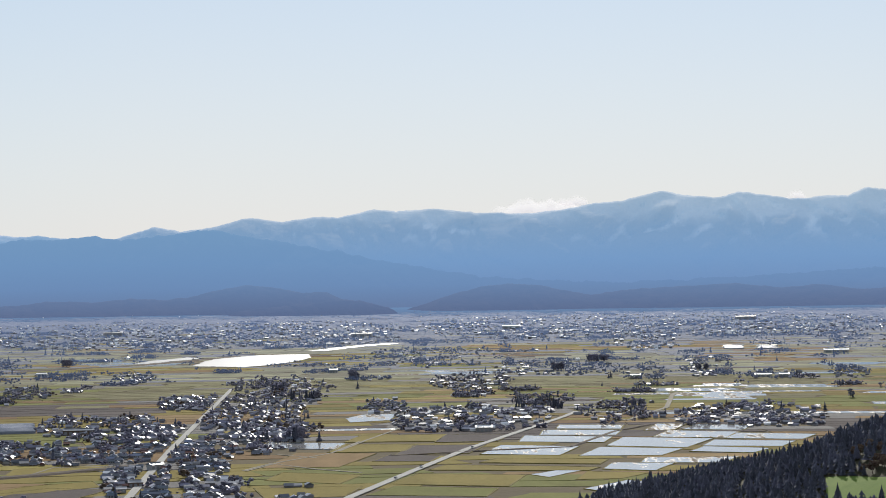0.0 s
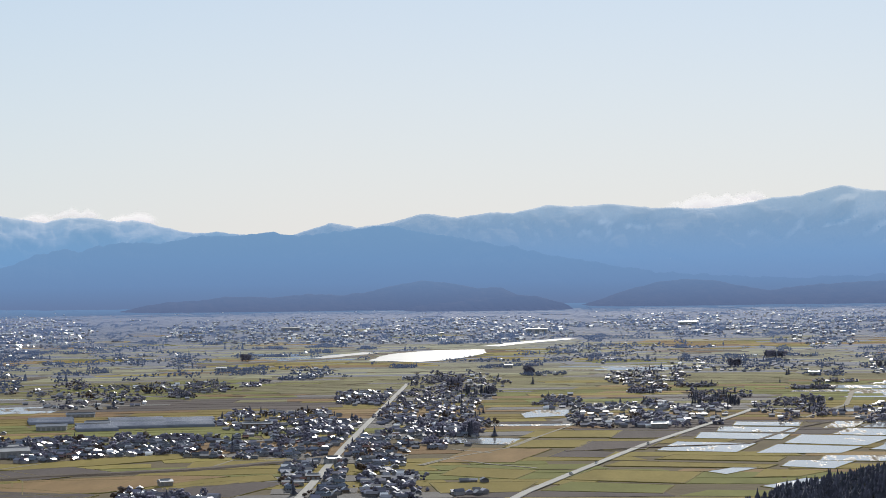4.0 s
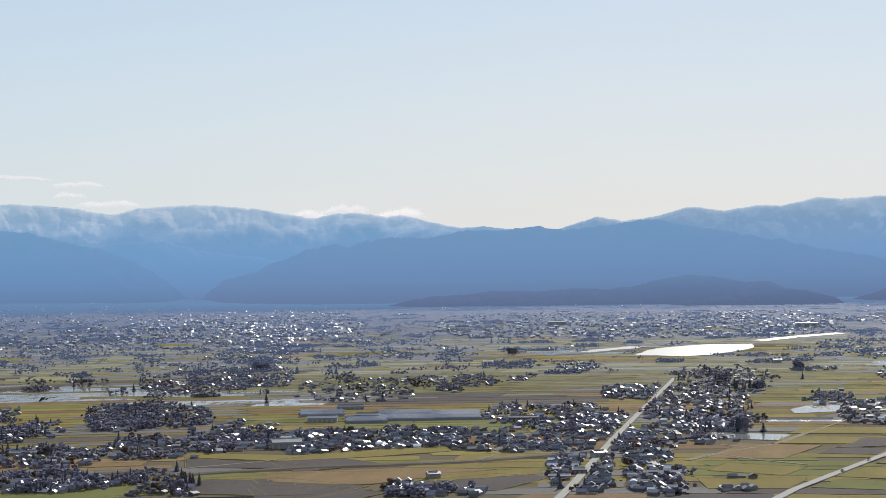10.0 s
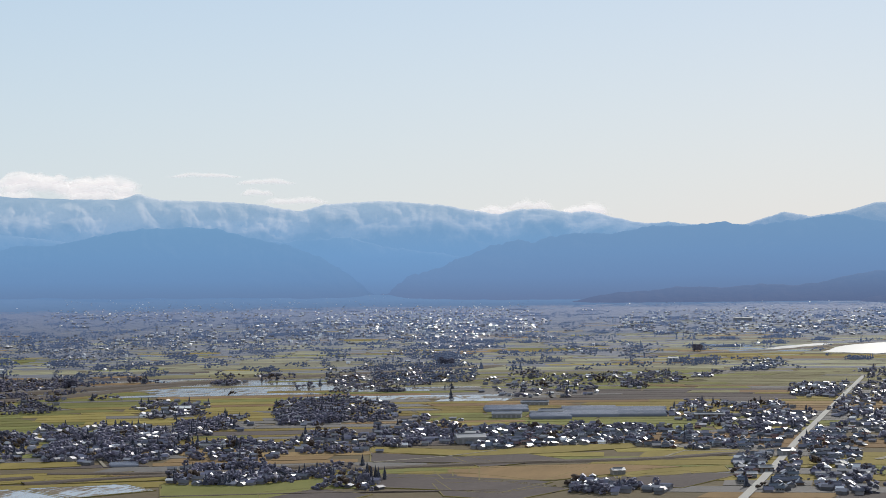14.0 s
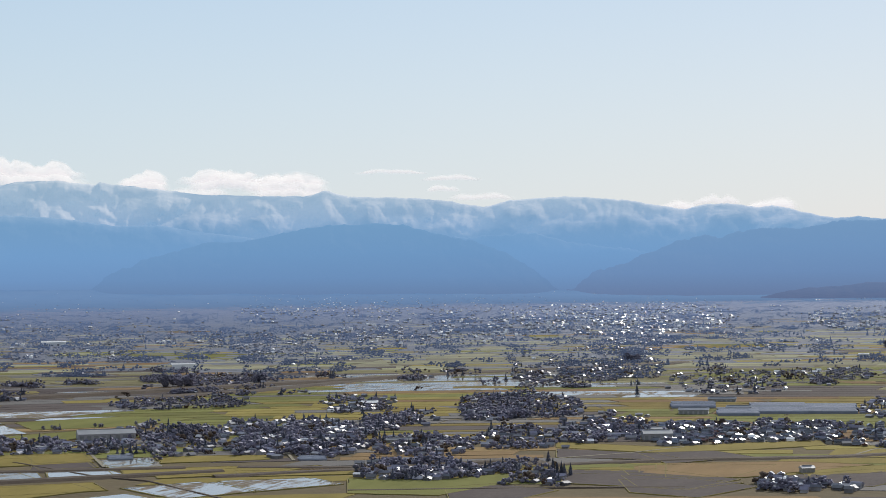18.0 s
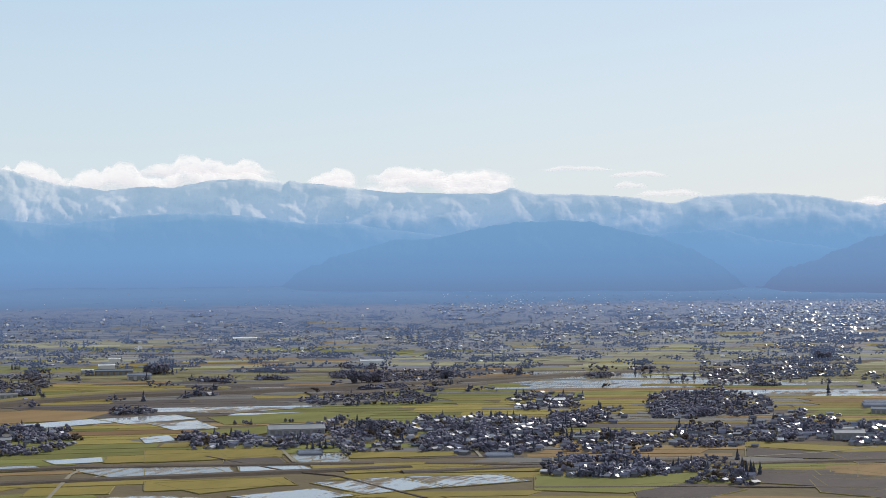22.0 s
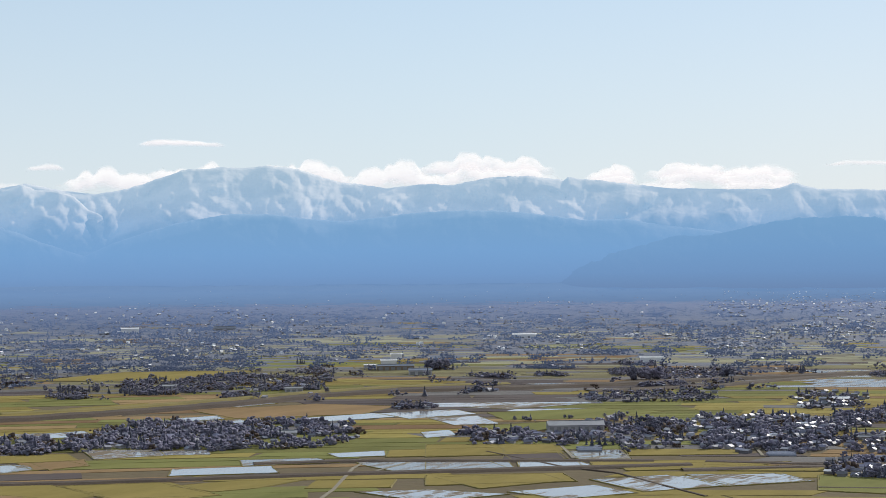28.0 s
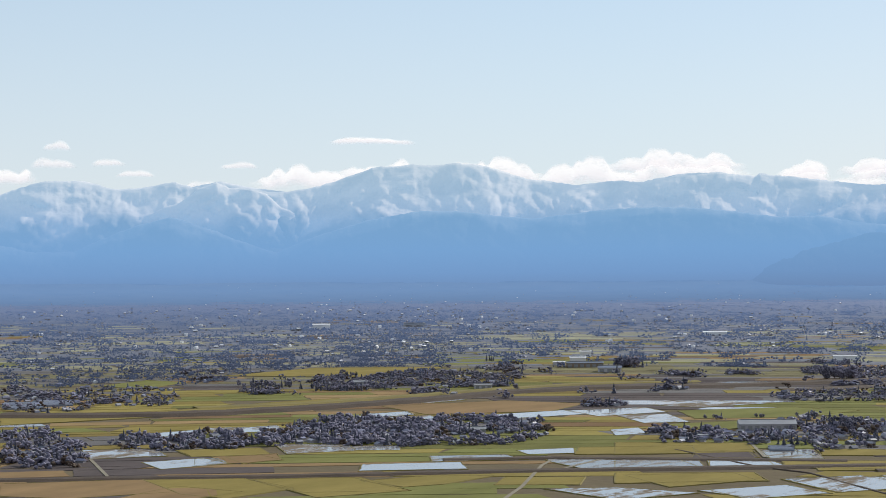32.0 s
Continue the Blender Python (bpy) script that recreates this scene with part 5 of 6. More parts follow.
def small_tree(heap, p, k, rnd, tall=None):
    t = tall or rnd.uniform(4.2, 9.4) * k
    t *= 1 + 0.5 * max(0.0, min(1.0, (p.length - 2600) / 700))
    z0 = ground_z(p.x, p.y)
    if rnd.random() < 0.2:
        t *= 1.15
        w = t * 0.3
        for i in range(3):
            f = i / 3
            ring = [(p.x + w * (1 - f) * rnd.uniform(0.7, 1.2) * math.cos(a), p.y + w * (1 - f) * rnd.uniform(0.7, 1.2) * math.sin(a), z0 + t * (0.08 + 0.28 * i)) for a in (0, 1.05, 2.1, 3.14, 4.2, 5.24)]
            heap.add(ring + [(p.x, p.y, z0 + t * (0.45 + 0.28 * i))], [(j, (j + 1) % 6, 6) for j in range(6)], 1)
        return
    kind = 2 if rnd.random() < 0.12 else 0
    far = max(0.0, min(1.0, (p.length - 1900) / 900))
    side = Vector((p.y, -p.x)).normalized() * t * (0.35 + 0.6 * far)
    solid, sides = (ICO_V, ICO_F) if p.length < 1750 else (KNOB_V, KNOB_F)
    for i in range(10):
        along = rnd.gauss(0, 1)
        s = t * rnd.uniform(0.13, 0.27)
        lift = rnd.random() ** 0.8 * max(0.0, 0.72 - 0.3 * abs(along))
        c = Vector((p.x + rnd.gauss(0, t * 0.2) + side.x * along, p.y + rnd.gauss(0, t * 0.2) + side.y * along, z0 + 0.55 * s + t * lift))
        heap.add([tuple(c + Vector((v.x * s * rnd.uniform(0.6, 1.5), v.y * s * rnd.uniform(0.6, 1.5), v.z * s * rnd.uniform(0.5, 1.15)))) for v in solid], sides, kind)


GROVES = []


def grove(place, wide, tall, count, cedar=0.5):
    """A stand of large trees round a place given as (azimuth, distance)."""
    GROVES.append((place, wide, tall, count, cedar))


grove((4.21, 1626), 16, 15, 7, 0.9)
grove((4.54, 1636), 8, 12, 4, 0.9)
grove((4.19, 2015), 34, 13, 12, 0.6)
grove((4.93, 2116), 16, 11, 6, 0.4)
grove((2.65, 2266), 10, 12, 4, 0.3)
grove((-4.53, 2502), 26, 10, 12, 0.3)
grove((-3.33, 2368), 20, 10, 9, 0.2)
grove((-2.77, 1889), 46, 9, 18, 1.0)
grove((-11.79, 1969), 3, 9, 2, 0.6)
grove((-5.58, 1890), 12, 9, 5, 0.5)
grove((11.00, 2560), 16, 10, 6, 0.4)
grove((-7.48, 2342), 14, 9, 6, 0.5)
grove((20.52, 1340), 16, 11, 8, 0.7)
grove((18.35, 2353), 14, 11, 6, 0.3)
grove((20.99, 1793), 30, 8, 12, 0.7)
grove((31.49, 1616), 22, 11, 9, 0.6)
grove((28.86, 1604), 16, 9, 8, 0.4)
grove((31.67, 2085), 36, 17, 16, 0.2)
grove((37.70, 2260), 28, 12, 14, 0.1)
grove((31.53, 1586), 12, 11, 5, 0.6)
grove((29.44, 2120), 24, 11, 10, 0.2)
grove((27.46, 2174), 10, 8, 4, 0.4)
grove((41.76, 2350), 10, 9, 4, 1.0)
grove((35.26, 1690), 16, 4, 6, 0.0)
grove((33.93, 1699), 9, 4.5, 4, 0.0)
grove((32.56, 1714), 20, 4, 7, 0.0)
grove((48.50, 2021), 60, 7, 24, 0.4)
grove((46.38, 1985), 70, 8, 24, 0.7)
grove((37.83, 2243), 14, 12, 7, 0.1)
grove((45.88, 2133), 20, 9, 8, 0.8)


def fill_villages():
    rnd = random.Random(11)
    n_house = n_tree = 0
    for place, wide, tall, count, cedar in GROVES:
        mid_p = flat(*place)
        side = Vector((mid_p.y, -mid_p.x)).normalized()
        for i in range(count):
            p = mid_p + side * rnd.uniform(-0.5, 0.5) * wide + mid_p.normalized() * rnd.uniform(-0.3, 0.3) * wide
            src = rnd.choice((TREES[2], TREES[4])) if rnd.random() < cedar else rnd.choice((TREES[0], TREES[1], TREES[3]))
            size = tall * rnd.uniform(0.7, 1.0) / {0: 6.0, 1: 5.0, 2: 7.5, 3: 6.5, 4: 9.0}[TREES.index(src)]
            copy_thing(src, Matrix.Translation((p.x, p.y, ground_z(p.x, p.y) - 0.1)) @ Matrix.Rotation(rnd.random() * 6, 4, 'Z') @ Matrix.Scale(size, 4))
    for houses, trees, az0, az1, r0, r1, pale in VILLAGES:
        heap, wood, used = Heap(), Heap(), []
        turn = rnd.uniform(-0.3, 0.3)
        mid = (r0 + r1) / 2
        # left of the sun: fewer glint-white roofs and houses, more trees
        if az0 > 16 and mid < 2400:
            pale, houses, trees = pale * 0.4, houses * 0.7, trees * 1.5
        for what, count in (("house", int(houses * 2.0)), ("tree", int(trees * (1.4 if mid < 1750 else 2.5)))):
            made = tries = 0
            while made < count and tries < count * 14:
                tries += 1
                u, v = rnd.uniform(-1, 1), rnd.uniform(-1, 1)
                if abs(u) ** 3 + abs(v) ** 3 > 1 + 0.5 * noise.noise(Vector((u * 2, v * 2, az0))):
                    continue
                if mid > 2300 and noise.noise(Vector((u * (az1 - az0) * 0.9, v * (r1 - r0) / 45, az0))) < -0.05:
                    continue
                if what == "tree" and mid < 2300 and noise.noise(Vector((u * (az1 - az0) * 0.8, v * (r1 - r0) / 40, az1))) < -0.02:
                    continue
                p = flat((az0 + az1) / 2 + u * (az1 - az0) / 2, mid + v * (r1 - r0) / 2)
                r = p.length
                k = shrink(r)
                gap = (4.1 if what == "house" else 2.5) * k
                if any((p - q).length_squared < (gap + g) ** 2 * 0.5 for q, g in used[-260:]) or road_near(p, 5 * k if what == "house" else 2 * k) or taken(p) or hill_patch(p):
                    continue
                made += 1
                used.append((p, gap))
                z = ground_z(p.x, p.y)
                if what == "house":
                    yaw = turn + rnd.choice((0, 0, 1.571)) + rnd.gauss(0, 0.12)
                    if r < 1640 and n_house < 295 and rnd.random() < 0.62:
                        n_house += 1
                        src = rnd.choices(DESIGNS, (3, 2.5, 1.5, 1.5, 0.1 + pale * 1.8, 2))[0]
                        copy_thing(src, Matrix.Translation((p.x, p.y, z - 0.1)) @ Matrix.Rotation(yaw, 4, 'Z') @ Matrix.Scale(k * rnd.uniform(0.55, 0.8), 4))
                    else:
                        small_house(heap, p, yaw, k, rnd, pale)
                else:
                    if r < 1480 and n_tree < 60 and rnd.random() < 0.3:
                        n_tree += 1
                        src = rnd.choices(TREES, (4, 4, 2, 4, 1.2, 1))[0]
                        copy_thing(src, Matrix.Translation((p.x, p.y, z - 0.1)) @ Matrix.Rotation(rnd.random() * 6, 4, 'Z') @ Matrix.Scale(k * rnd.uniform(0.7, 1.15), 4))
                    else:
                        small_tree(wood, p, k, rnd)
        heap.link("village_houses", [M_wall, M_tile, M_metal, M_white_glint], "cluster of small houses with dark, shining and glint-white roofs", "houses")
        # far trees all take the one material with haze glow
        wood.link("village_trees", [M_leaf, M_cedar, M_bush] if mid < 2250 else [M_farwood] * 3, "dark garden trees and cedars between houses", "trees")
    wild = random.Random(31)
    hedges = {}
    made = 0
    while made < 4200:
        az, el = wild.uniform(-14.5, 57.5), wild.uniform(-3.2, -0.55)
        r = EYE / (RISE - radians(el))
        p = flat(az, r)
        if woody(az, r) < 0.05 or taken(p) or road_near(p, 3):
            continue
        made += 1
        near = r < 2250
        heap = hedges.setdefault((int((az + 15) // 6), near), Heap())
        small_tree(heap, p, 1.3 * shrink(r), wild)
    for (sector, near), heap in hedges.items():
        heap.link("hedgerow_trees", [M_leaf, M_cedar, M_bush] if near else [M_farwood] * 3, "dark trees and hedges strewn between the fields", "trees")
    for src in DESIGNS + TREES:
        for o in (*src.children_recursive, src):
            bpy.data.objects.remove(o)


fill_villages()


# ---- halls, greenhouses, pylons ----
def hall(place, L, D, h, rise, yaw, roof, wall, label, bays=5):
    """A long shed: walls, low gabled roof with ridge vent, doors along one side."""
    az, r = place
    root = tagged(new("farm_hall"), label, "hall", group="large halls")
    root.matrix_world = Matrix.Translation(at(az, r, -0.15)) @ Matrix.Rotation(radians(az + yaw), 4, 'Z')
    bm = bmesh.new()
    gable(bm, -L / 2, L / 2, -D / 2, D / 2, h, rise * 0.95)
    part("wall", bm, wall, root)
    bm = bmesh.new()
    prism(bm, -L / 2 - 0.5, L / 2 + 0.5, -D / 2 - 0.6, D / 2 + 0.6, h - 0.1, rise, 0, 0.2)
    rf = part("roof", bm, roof, root)
    bm = bmesh.new()
    box(bm, -L / 2 + 1, L / 2 - 1, -0.4, 0.4, h + rise, h + rise + 0.5)
    part("ridge_vent", bm, O_trim, rf)
    for i in range(bays):
        x = -L / 2 + (i + 0.5) * L / bays
        bm = bmesh.new()
        box(bm, x - L / bays * 0.3, x + L / bays * 0.3, -D / 2 - 0.1, -D / 2 - 0.02, 0.1, h * 0.75)
        part("door", bm, O_trim, root)
    return root


O_sheet = mat("white_hall_roof", (0.6, 0.61, 0.62), (0.74, 0.74, 0.73), 8, rough=0.4, spec=0.5, rnd=0.12)
O_dull = mat("dull_grey_roof", (0.22, 0.23, 0.24), (0.32, 0.32, 0.33), 8, rough=0.45, spec=0.4, rnd=0.2)
O_slate = mat("blue_grey_roof", (0.10, 0.12, 0.16), (0.15, 0.17, 0.21), 8, rough=0.4, spec=0.4, rnd=0.2)
O_film = mat("greenhouse_film", (0.11, 0.125, 0.17), (0.22, 0.24, 0.29), 6, rough=0.35, spec=0.5, rnd=0.25)
hall((17.65, 1551), 23, 14, 5, 2.6, 8, O_dull, O_wall[2], "large grey-roofed farm hall beside houses")
hall((13.35, 1353), 9, 6, 3.5, 1.6, 20, O_roof[3], O_wall[0], "hall with a silver roof in the sun", 3)
hall((33.73, 1610), 46, 20, 5, 3.2, 6, O_dull, O_wall[2], "long grey-roofed livestock hall", 8)
hall((42.32, 1592), 23, 9, 3, 1.6, 0, O_dull, O_wall[2], "grey-roofed shed among trees", 4)
hall((35.36, 1549), 36, 8, 2.5, 1.0, 0, O_dull, O_wall[2], "long low shed beside trees", 6)
hall((28.78, 1575), 8, 6, 3, 1.2, 0, O_sheet, O_wall[0], "white-roofed hall in the village", 3)
hall((26.06, 1839), 15, 10, 4, 2.0, 6, O_sheet, O_wall[0], "white-roofed hall by the fields", 3)
hall((26.49, 1851), 12, 9, 3, 1.2, 6, O_slate, O_wall[2], "blue-grey roofed workshop in the fields", 3)
hall((25.21, 1544), 20, 6, 2.6, 1.2, -6, O_dull, O_wall[2], "long grey shed beside the canal", 5)
hall((15.75, 1855), 26, 8, 3, 1.5, -4, O_slate, O_wall[2], "long blue-grey roofed shed", 6)
hall((16.57, 1743), 26, 14, 4, 2.0, -4, O_slate, O_wall[2], "wide blue-grey factory hall", 6)
hall((15.27, 1768), 22, 10, 3.4, 1.8, -4, O_slate, O_wall[2], "wide blue-grey factory hall", 6)
hall((10.66, 1722), 26, 9, 4, 1.6, -4, O_slate, O_wall[1], "long dark-roofed hall among houses", 6)
hall((18.91, 1573), 20, 5, 2, 0.8, 4, O_film, O_wall[2], "pale low shed beside a field", 4)
hall((-1.12, 1681), 14, 8, 4, 1.8, 5, O_sheet, O_wall[0], "white-roofed hall glaring in the sun", 4)
hall((-9.27, 2234), 18, 9, 3, 1.4, 5, O_sheet, O_wall[0], "white-roofed hall in the fields", 3)
hall((-9.88, 2224), 11, 9, 4, 1.4, 5, O_sheet, O_wall[0], "white-roofed hall in the fields", 3)
hall((-5.59, 2227), 12, 8, 4, 1.2, 5, O_sheet, O_wall[0], "white-roofed hall in the fields", 3)
hall((-11.37, 2622), 32, 10, 4, 1.4, 5, O_sheet, O_wall[0], "long white-roofed hall in the fields", 3)
hall((8.48, 1460), 11, 7, 4, 1.6, 30, O_slate, O_wall[2], "blue-grey workshop beside the road", 3)
hall((9.05, 1368), 10, 6, 3.4, 1.4, 0, O_dull, O_wall[1], "dark shed beside the road", 3)
hall((39.19, 2326), 19, 10, 5.5, 1.2, 0, O_sheet, O_sheet, "white factory building with flat roof", 0)
hall((38.96, 2406), 14, 9, 7, 1.0, 0, O_sheet, O_sheet, "white factory block over the plain", 0)
hall((39.74, 2278), 14, 9, 4, 0.9, 0, O_sheet, O_wall[2], "white factory shed over the plain", 0)
hall((38.26, 2182), 26, 16, 5, 2.0, 0, O_slate, O_wall[2], "blue-grey roofed factory hall", 3)
hall((35.19, 2806), 34, 16, 5, 1.6, 0, O_sheet, O_sheet, "white-roofed hall far over the plain", 0)
hall((31.45, 2344), 30, 12, 5, 1.4, 0, O_sheet, O_sheet, "white-roofed hall far over the plain", 0)
hall((46.72, 3007), 27, 14, 8, 1.4, 0, O_sheet, O_sheet, "tall white hall far over the plain", 0)
hall((43.98, 3064), 34, 12, 3, 3.0, 0, O_slate, O_wall[2], "blue round-roofed hall far over the plain", 2)
hall((38.99, 2249), 42, 14, 5, 1.6, 4, O_slate, O_wall[1], "dark long hall beside a grove", 6)
hall((45.59, 2033), 14, 9, 4, 1.5, 4, O_dull, O_wall[2], "grey-roofed shed among trees", 3)
hall((41.98, 1985), 18, 9, 4, 1.2, 4, O_dull, O_wall[2], "grey-roofed shed beside trees", 3)
hall((17.70, 1597), 16, 9, 3.4, 1.5, 8, O_dull, O_wall[2], "grey-roofed hall beside houses", 3)
hall((9.66, 3251), 30, 14, 6, 1.0, 4, O_dull, O_wall[2], "wide grey hall in the far town", 3)
hall((2.43, 3101), 34, 14, 7, 1.0, 4, O_dull, O_wall[2], "wide grey hall in the far town", 3)
hall((-8.81, 3490), 36, 16, 6, 1.4, 4, O_dull, O_wall[2], "long grey hall in the far town", 3)
hall((-1.98, 3282), 30, 14, 6, 1.2, 4, O_sheet, O_wall[2], "white hall in the far town", 3)
hall((3.27, 2376), 10, 7, 4, 1.2, 4, O_sheet, O_wall[2], "white-roofed hall in the fields", 3)
hall((11.69, 2400), 12, 8, 4, 1.0, 0, O_sheet, O_wall[2], "white-roofed hall in the fields", 2)


def greenhouse(place, L, W, yaw, label="long plastic-film greenhouse tunnel"):
    """A hooped tunnel of film with end walls and base rails."""
    az, r = place
    root = tagged(new("greenhouse"), label, "greenhouse", group="greenhouse rows")
    root.matrix_world = Matrix.Translation(at(az, r, -0.05)) @ Matrix.Rotation(radians(az + yaw), 4, 'Z')
    bm = bmesh.new()
    n = 9
    rings = []
    for x in (-L / 2, L / 2):
        rings.append([bm.verts.new((x, -W / 2 * math.cos(math.pi * i / n), W * 0.42 * math.sin(math.pi * i / n) ** 0.8 + 0.3)) for i in range(n + 1)])
    for i in range(n):
        bm.faces.new((rings[0][i], rings[1][i], rings[1][i + 1], rings[0][i + 1]))
    part("film", bm, O_film, root)
    for s in (-1, 1):
        bm = bmesh.new()
        bm.faces.new([bm.verts.new((s * L / 2, -W / 2 * math.cos(math.pi * i / n), W * 0.42 * math.sin(math.pi * i / n) ** 0.8 + 0.3)) for i in range(n + 1)])
        part("end_wall", bm, O_film, root)
        bm = bmesh.new()
        box(bm, -L / 2, L / 2, s * W / 2 - 0.1, s * W / 2 + 0.1, 0, 0.35)
        part("base_rail", bm, O_trim, root)
    return root


def greenhouse_rows(rows, place, dr, L, W, yaw=0):
    for i in range(rows):
        greenhouse((place[0] + 0.03 * (i % 3), place[1] + dr * i), L, W, yaw)


greenhouse_rows(9, (14.12, 1741), 9, 50, 7)
greenhouse_rows(8, (12.64, 1742), 9, 46, 7)
greenhouse_rows(6, (15.27, 1725), 9, 36, 7)
greenhouse_rows(5, (16.57, 1793), 9, 40, 7)
greenhouse_rows(4, (12.56, 1775), 9, 36, 6)
greenhouse_rows(6, (33.30, 1466), 4.5, 18, 3.6)
greenhouse_rows(5, (27.74, 1440), 4.5, 20, 3.6)
greenhouse_rows(7, (55.34, 1830), 8, 34, 5)
greenhouse_rows(6, (54.38, 1851), 8, 30, 5)
greenhouse_rows(7, (-8.47, 2710), 10, 26, 4)
greenhouse_rows(7, (-9.44, 2703), 10, 26, 4)


def car(place, yaw, colour, label):
    """A small car: body, cabin with glass, four wheels."""
    az, r = place
    root = tagged(new("car"), label, "car", group="cars on the roads")
    root.matrix_world = Matrix.Translation(at(az, r, 0.95)) @ Matrix.Rotation(radians(yaw), 4, 'Z')
    bm = bmesh.new()
    box(bm, -1.9, 1.9, -0.8, 0.8, 0.3, 0.9)
    bmesh.ops.bevel(bm, geom=bm.edges[:], offset=0.12, segments=2, affect='EDGES')
    part("body", bm, colour, root)
    bm = bmesh.new()
    prismy = [bm.verts.new(p) for p in ((-1.5, -0.7, 0.9), (1.1, -0.7, 0.9), (1.1, 0.7, 0.9), (-1.5, 0.7, 0.9), (-1.1, -0.6, 1.45), (0.5, -0.6, 1.45), (0.5, 0.6, 1.45), (-1.1, 0.6, 1.45))]
    for f in ((4, 5, 6, 7), (0, 1, 5, 4), (1, 2, 6, 5), (2, 3, 7, 6), (3, 0, 4, 7)):
        bm.faces.new([prismy[i] for i in f])
    part("cabin", bm, O_glass, root)
    for x in (-1.2, 1.2):
        for y in (-0.75, 0.75):
            bm = bmesh.new()
            bmesh.ops.create_cone(bm, cap_ends=True, segments=12, radius1=0.32, radius2=0.32, depth=0.2, matrix=Matrix.Translation((x, y, 0.32)) @ Matrix.Rotation(1.5708, 4, 'X'))
            part("wheel", bm, O_trim, root)
    return root


O_white = mat("white_car_paint", (0.75, 0.75, 0.75), None, 2, rough=0.2, spec=0.6)
O_silver = mat("silver_car_paint", (0.4, 0.41, 0.43), None, 2, rough=0.25, spec=0.6)
car((-0.78, 1553), 71, O_white, "white car driving on the raised road")
car((1.49, 1372), 71, O_silver, "silver car driving on the raised road")
car((0.74, 1433), 71, O_white, "white car driving on the raised road")
car((8.56, 1460), 92, O_silver, "silver car driving through the village")


def pylon(place, tall):
    """A lattice mast with cross arms."""
    az, r = place
    root = tagged(new("power_pylon"), "grey steel lattice power pylon on the plain", "pylon", group="power pylons")
    root.matrix_world = Matrix.Translation(at(az, r)) @ Matrix.Rotation(radians(az), 4, 'Z')
    steel = O_trim
    for sx in (-1, 1):
        for sy in (-1, 1):
            bm = bmesh.new()
            a, c = Vector((sx * tall * 0.1, sy * tall * 0.1, 0)), Vector((sx * tall * 0.02, sy * tall * 0.02, tall))
            for q, p in ((0, a), (1, c)):
                for d in ((-1, -1), (1, -1), (1, 1), (-1, 1)):
                    bm.verts.new(p + Vector((d[0], d[1], 0)) * tall * 0.008)
            bm.verts.ensure_lookup_table()
            for i in range(4):
                j = (i + 1) % 4
                bm.faces.new((bm.verts[i], bm.verts[j], bm.verts[4 + j], bm.verts[4 + i]))
            part("leg", bm, steel, root)
    for i, z in enumerate((0.25, 0.45, 0.62, 0.74, 0.86, 0.96)):
        w = tall * (0.1 - 0.08 * z) if i < 3 else tall * 0.16
        bm = bmesh.new()
        box(bm, -w, w, -tall * 0.008, tall * 0.008, tall * z, tall * z + tall * 0.016)
        part("cross_arm", bm, steel, root)
    return root


pylon((27.60, 2372), 14)
pylon((50.72, 3293), 9)
pylon((17.48, 3347), 8)

# ---- cedar wood on the near spur ----


def slope_at(az, el):
    """Where the near slope meets a line of sight from the lookout."""
    r = 700.0
    while r < 1250:
        p = flat(az, r)
        if ground_z(p.x, p.y) >= EYE + r * math.tan(radians(el)):
            break
        r += 2
    return p


def meadow(az0, az1, el0, el1):
    """A bright green clearing that follows the slope."""
    verts, faces, n = [], [], 12
    for i in range(n + 1):
        for k in range(n + 1):
            wob = 0.06 * noise.noise(Vector((i * 0.5, k * 0.5, 9)))
            p = slope_at(az0 + (az1 - az0) * i / n + wob, el0 + (el1 - el0) * k / n)
            verts.append((p.x, p.y, ground_z(p.x, p.y) + 0.5))
    for i in range(n):
        for k in range(n):
            o = i * (n + 1) + k
            faces.append((o, o + n + 1, o + n + 2, o + 1))
    return tagged(new("meadow", mesh_from("meadow", verts, faces, M_meadow, True)), "bright green meadow in a clearing on the slope", "meadow", kind="structure")


M_meadow = mat("meadow_grass", (0.10, 0.16, 0.025), (0.16, 0.22, 0.04), 12, bump=0.3)
meadow(-14.5, -11.0, -6.0, -5.25)


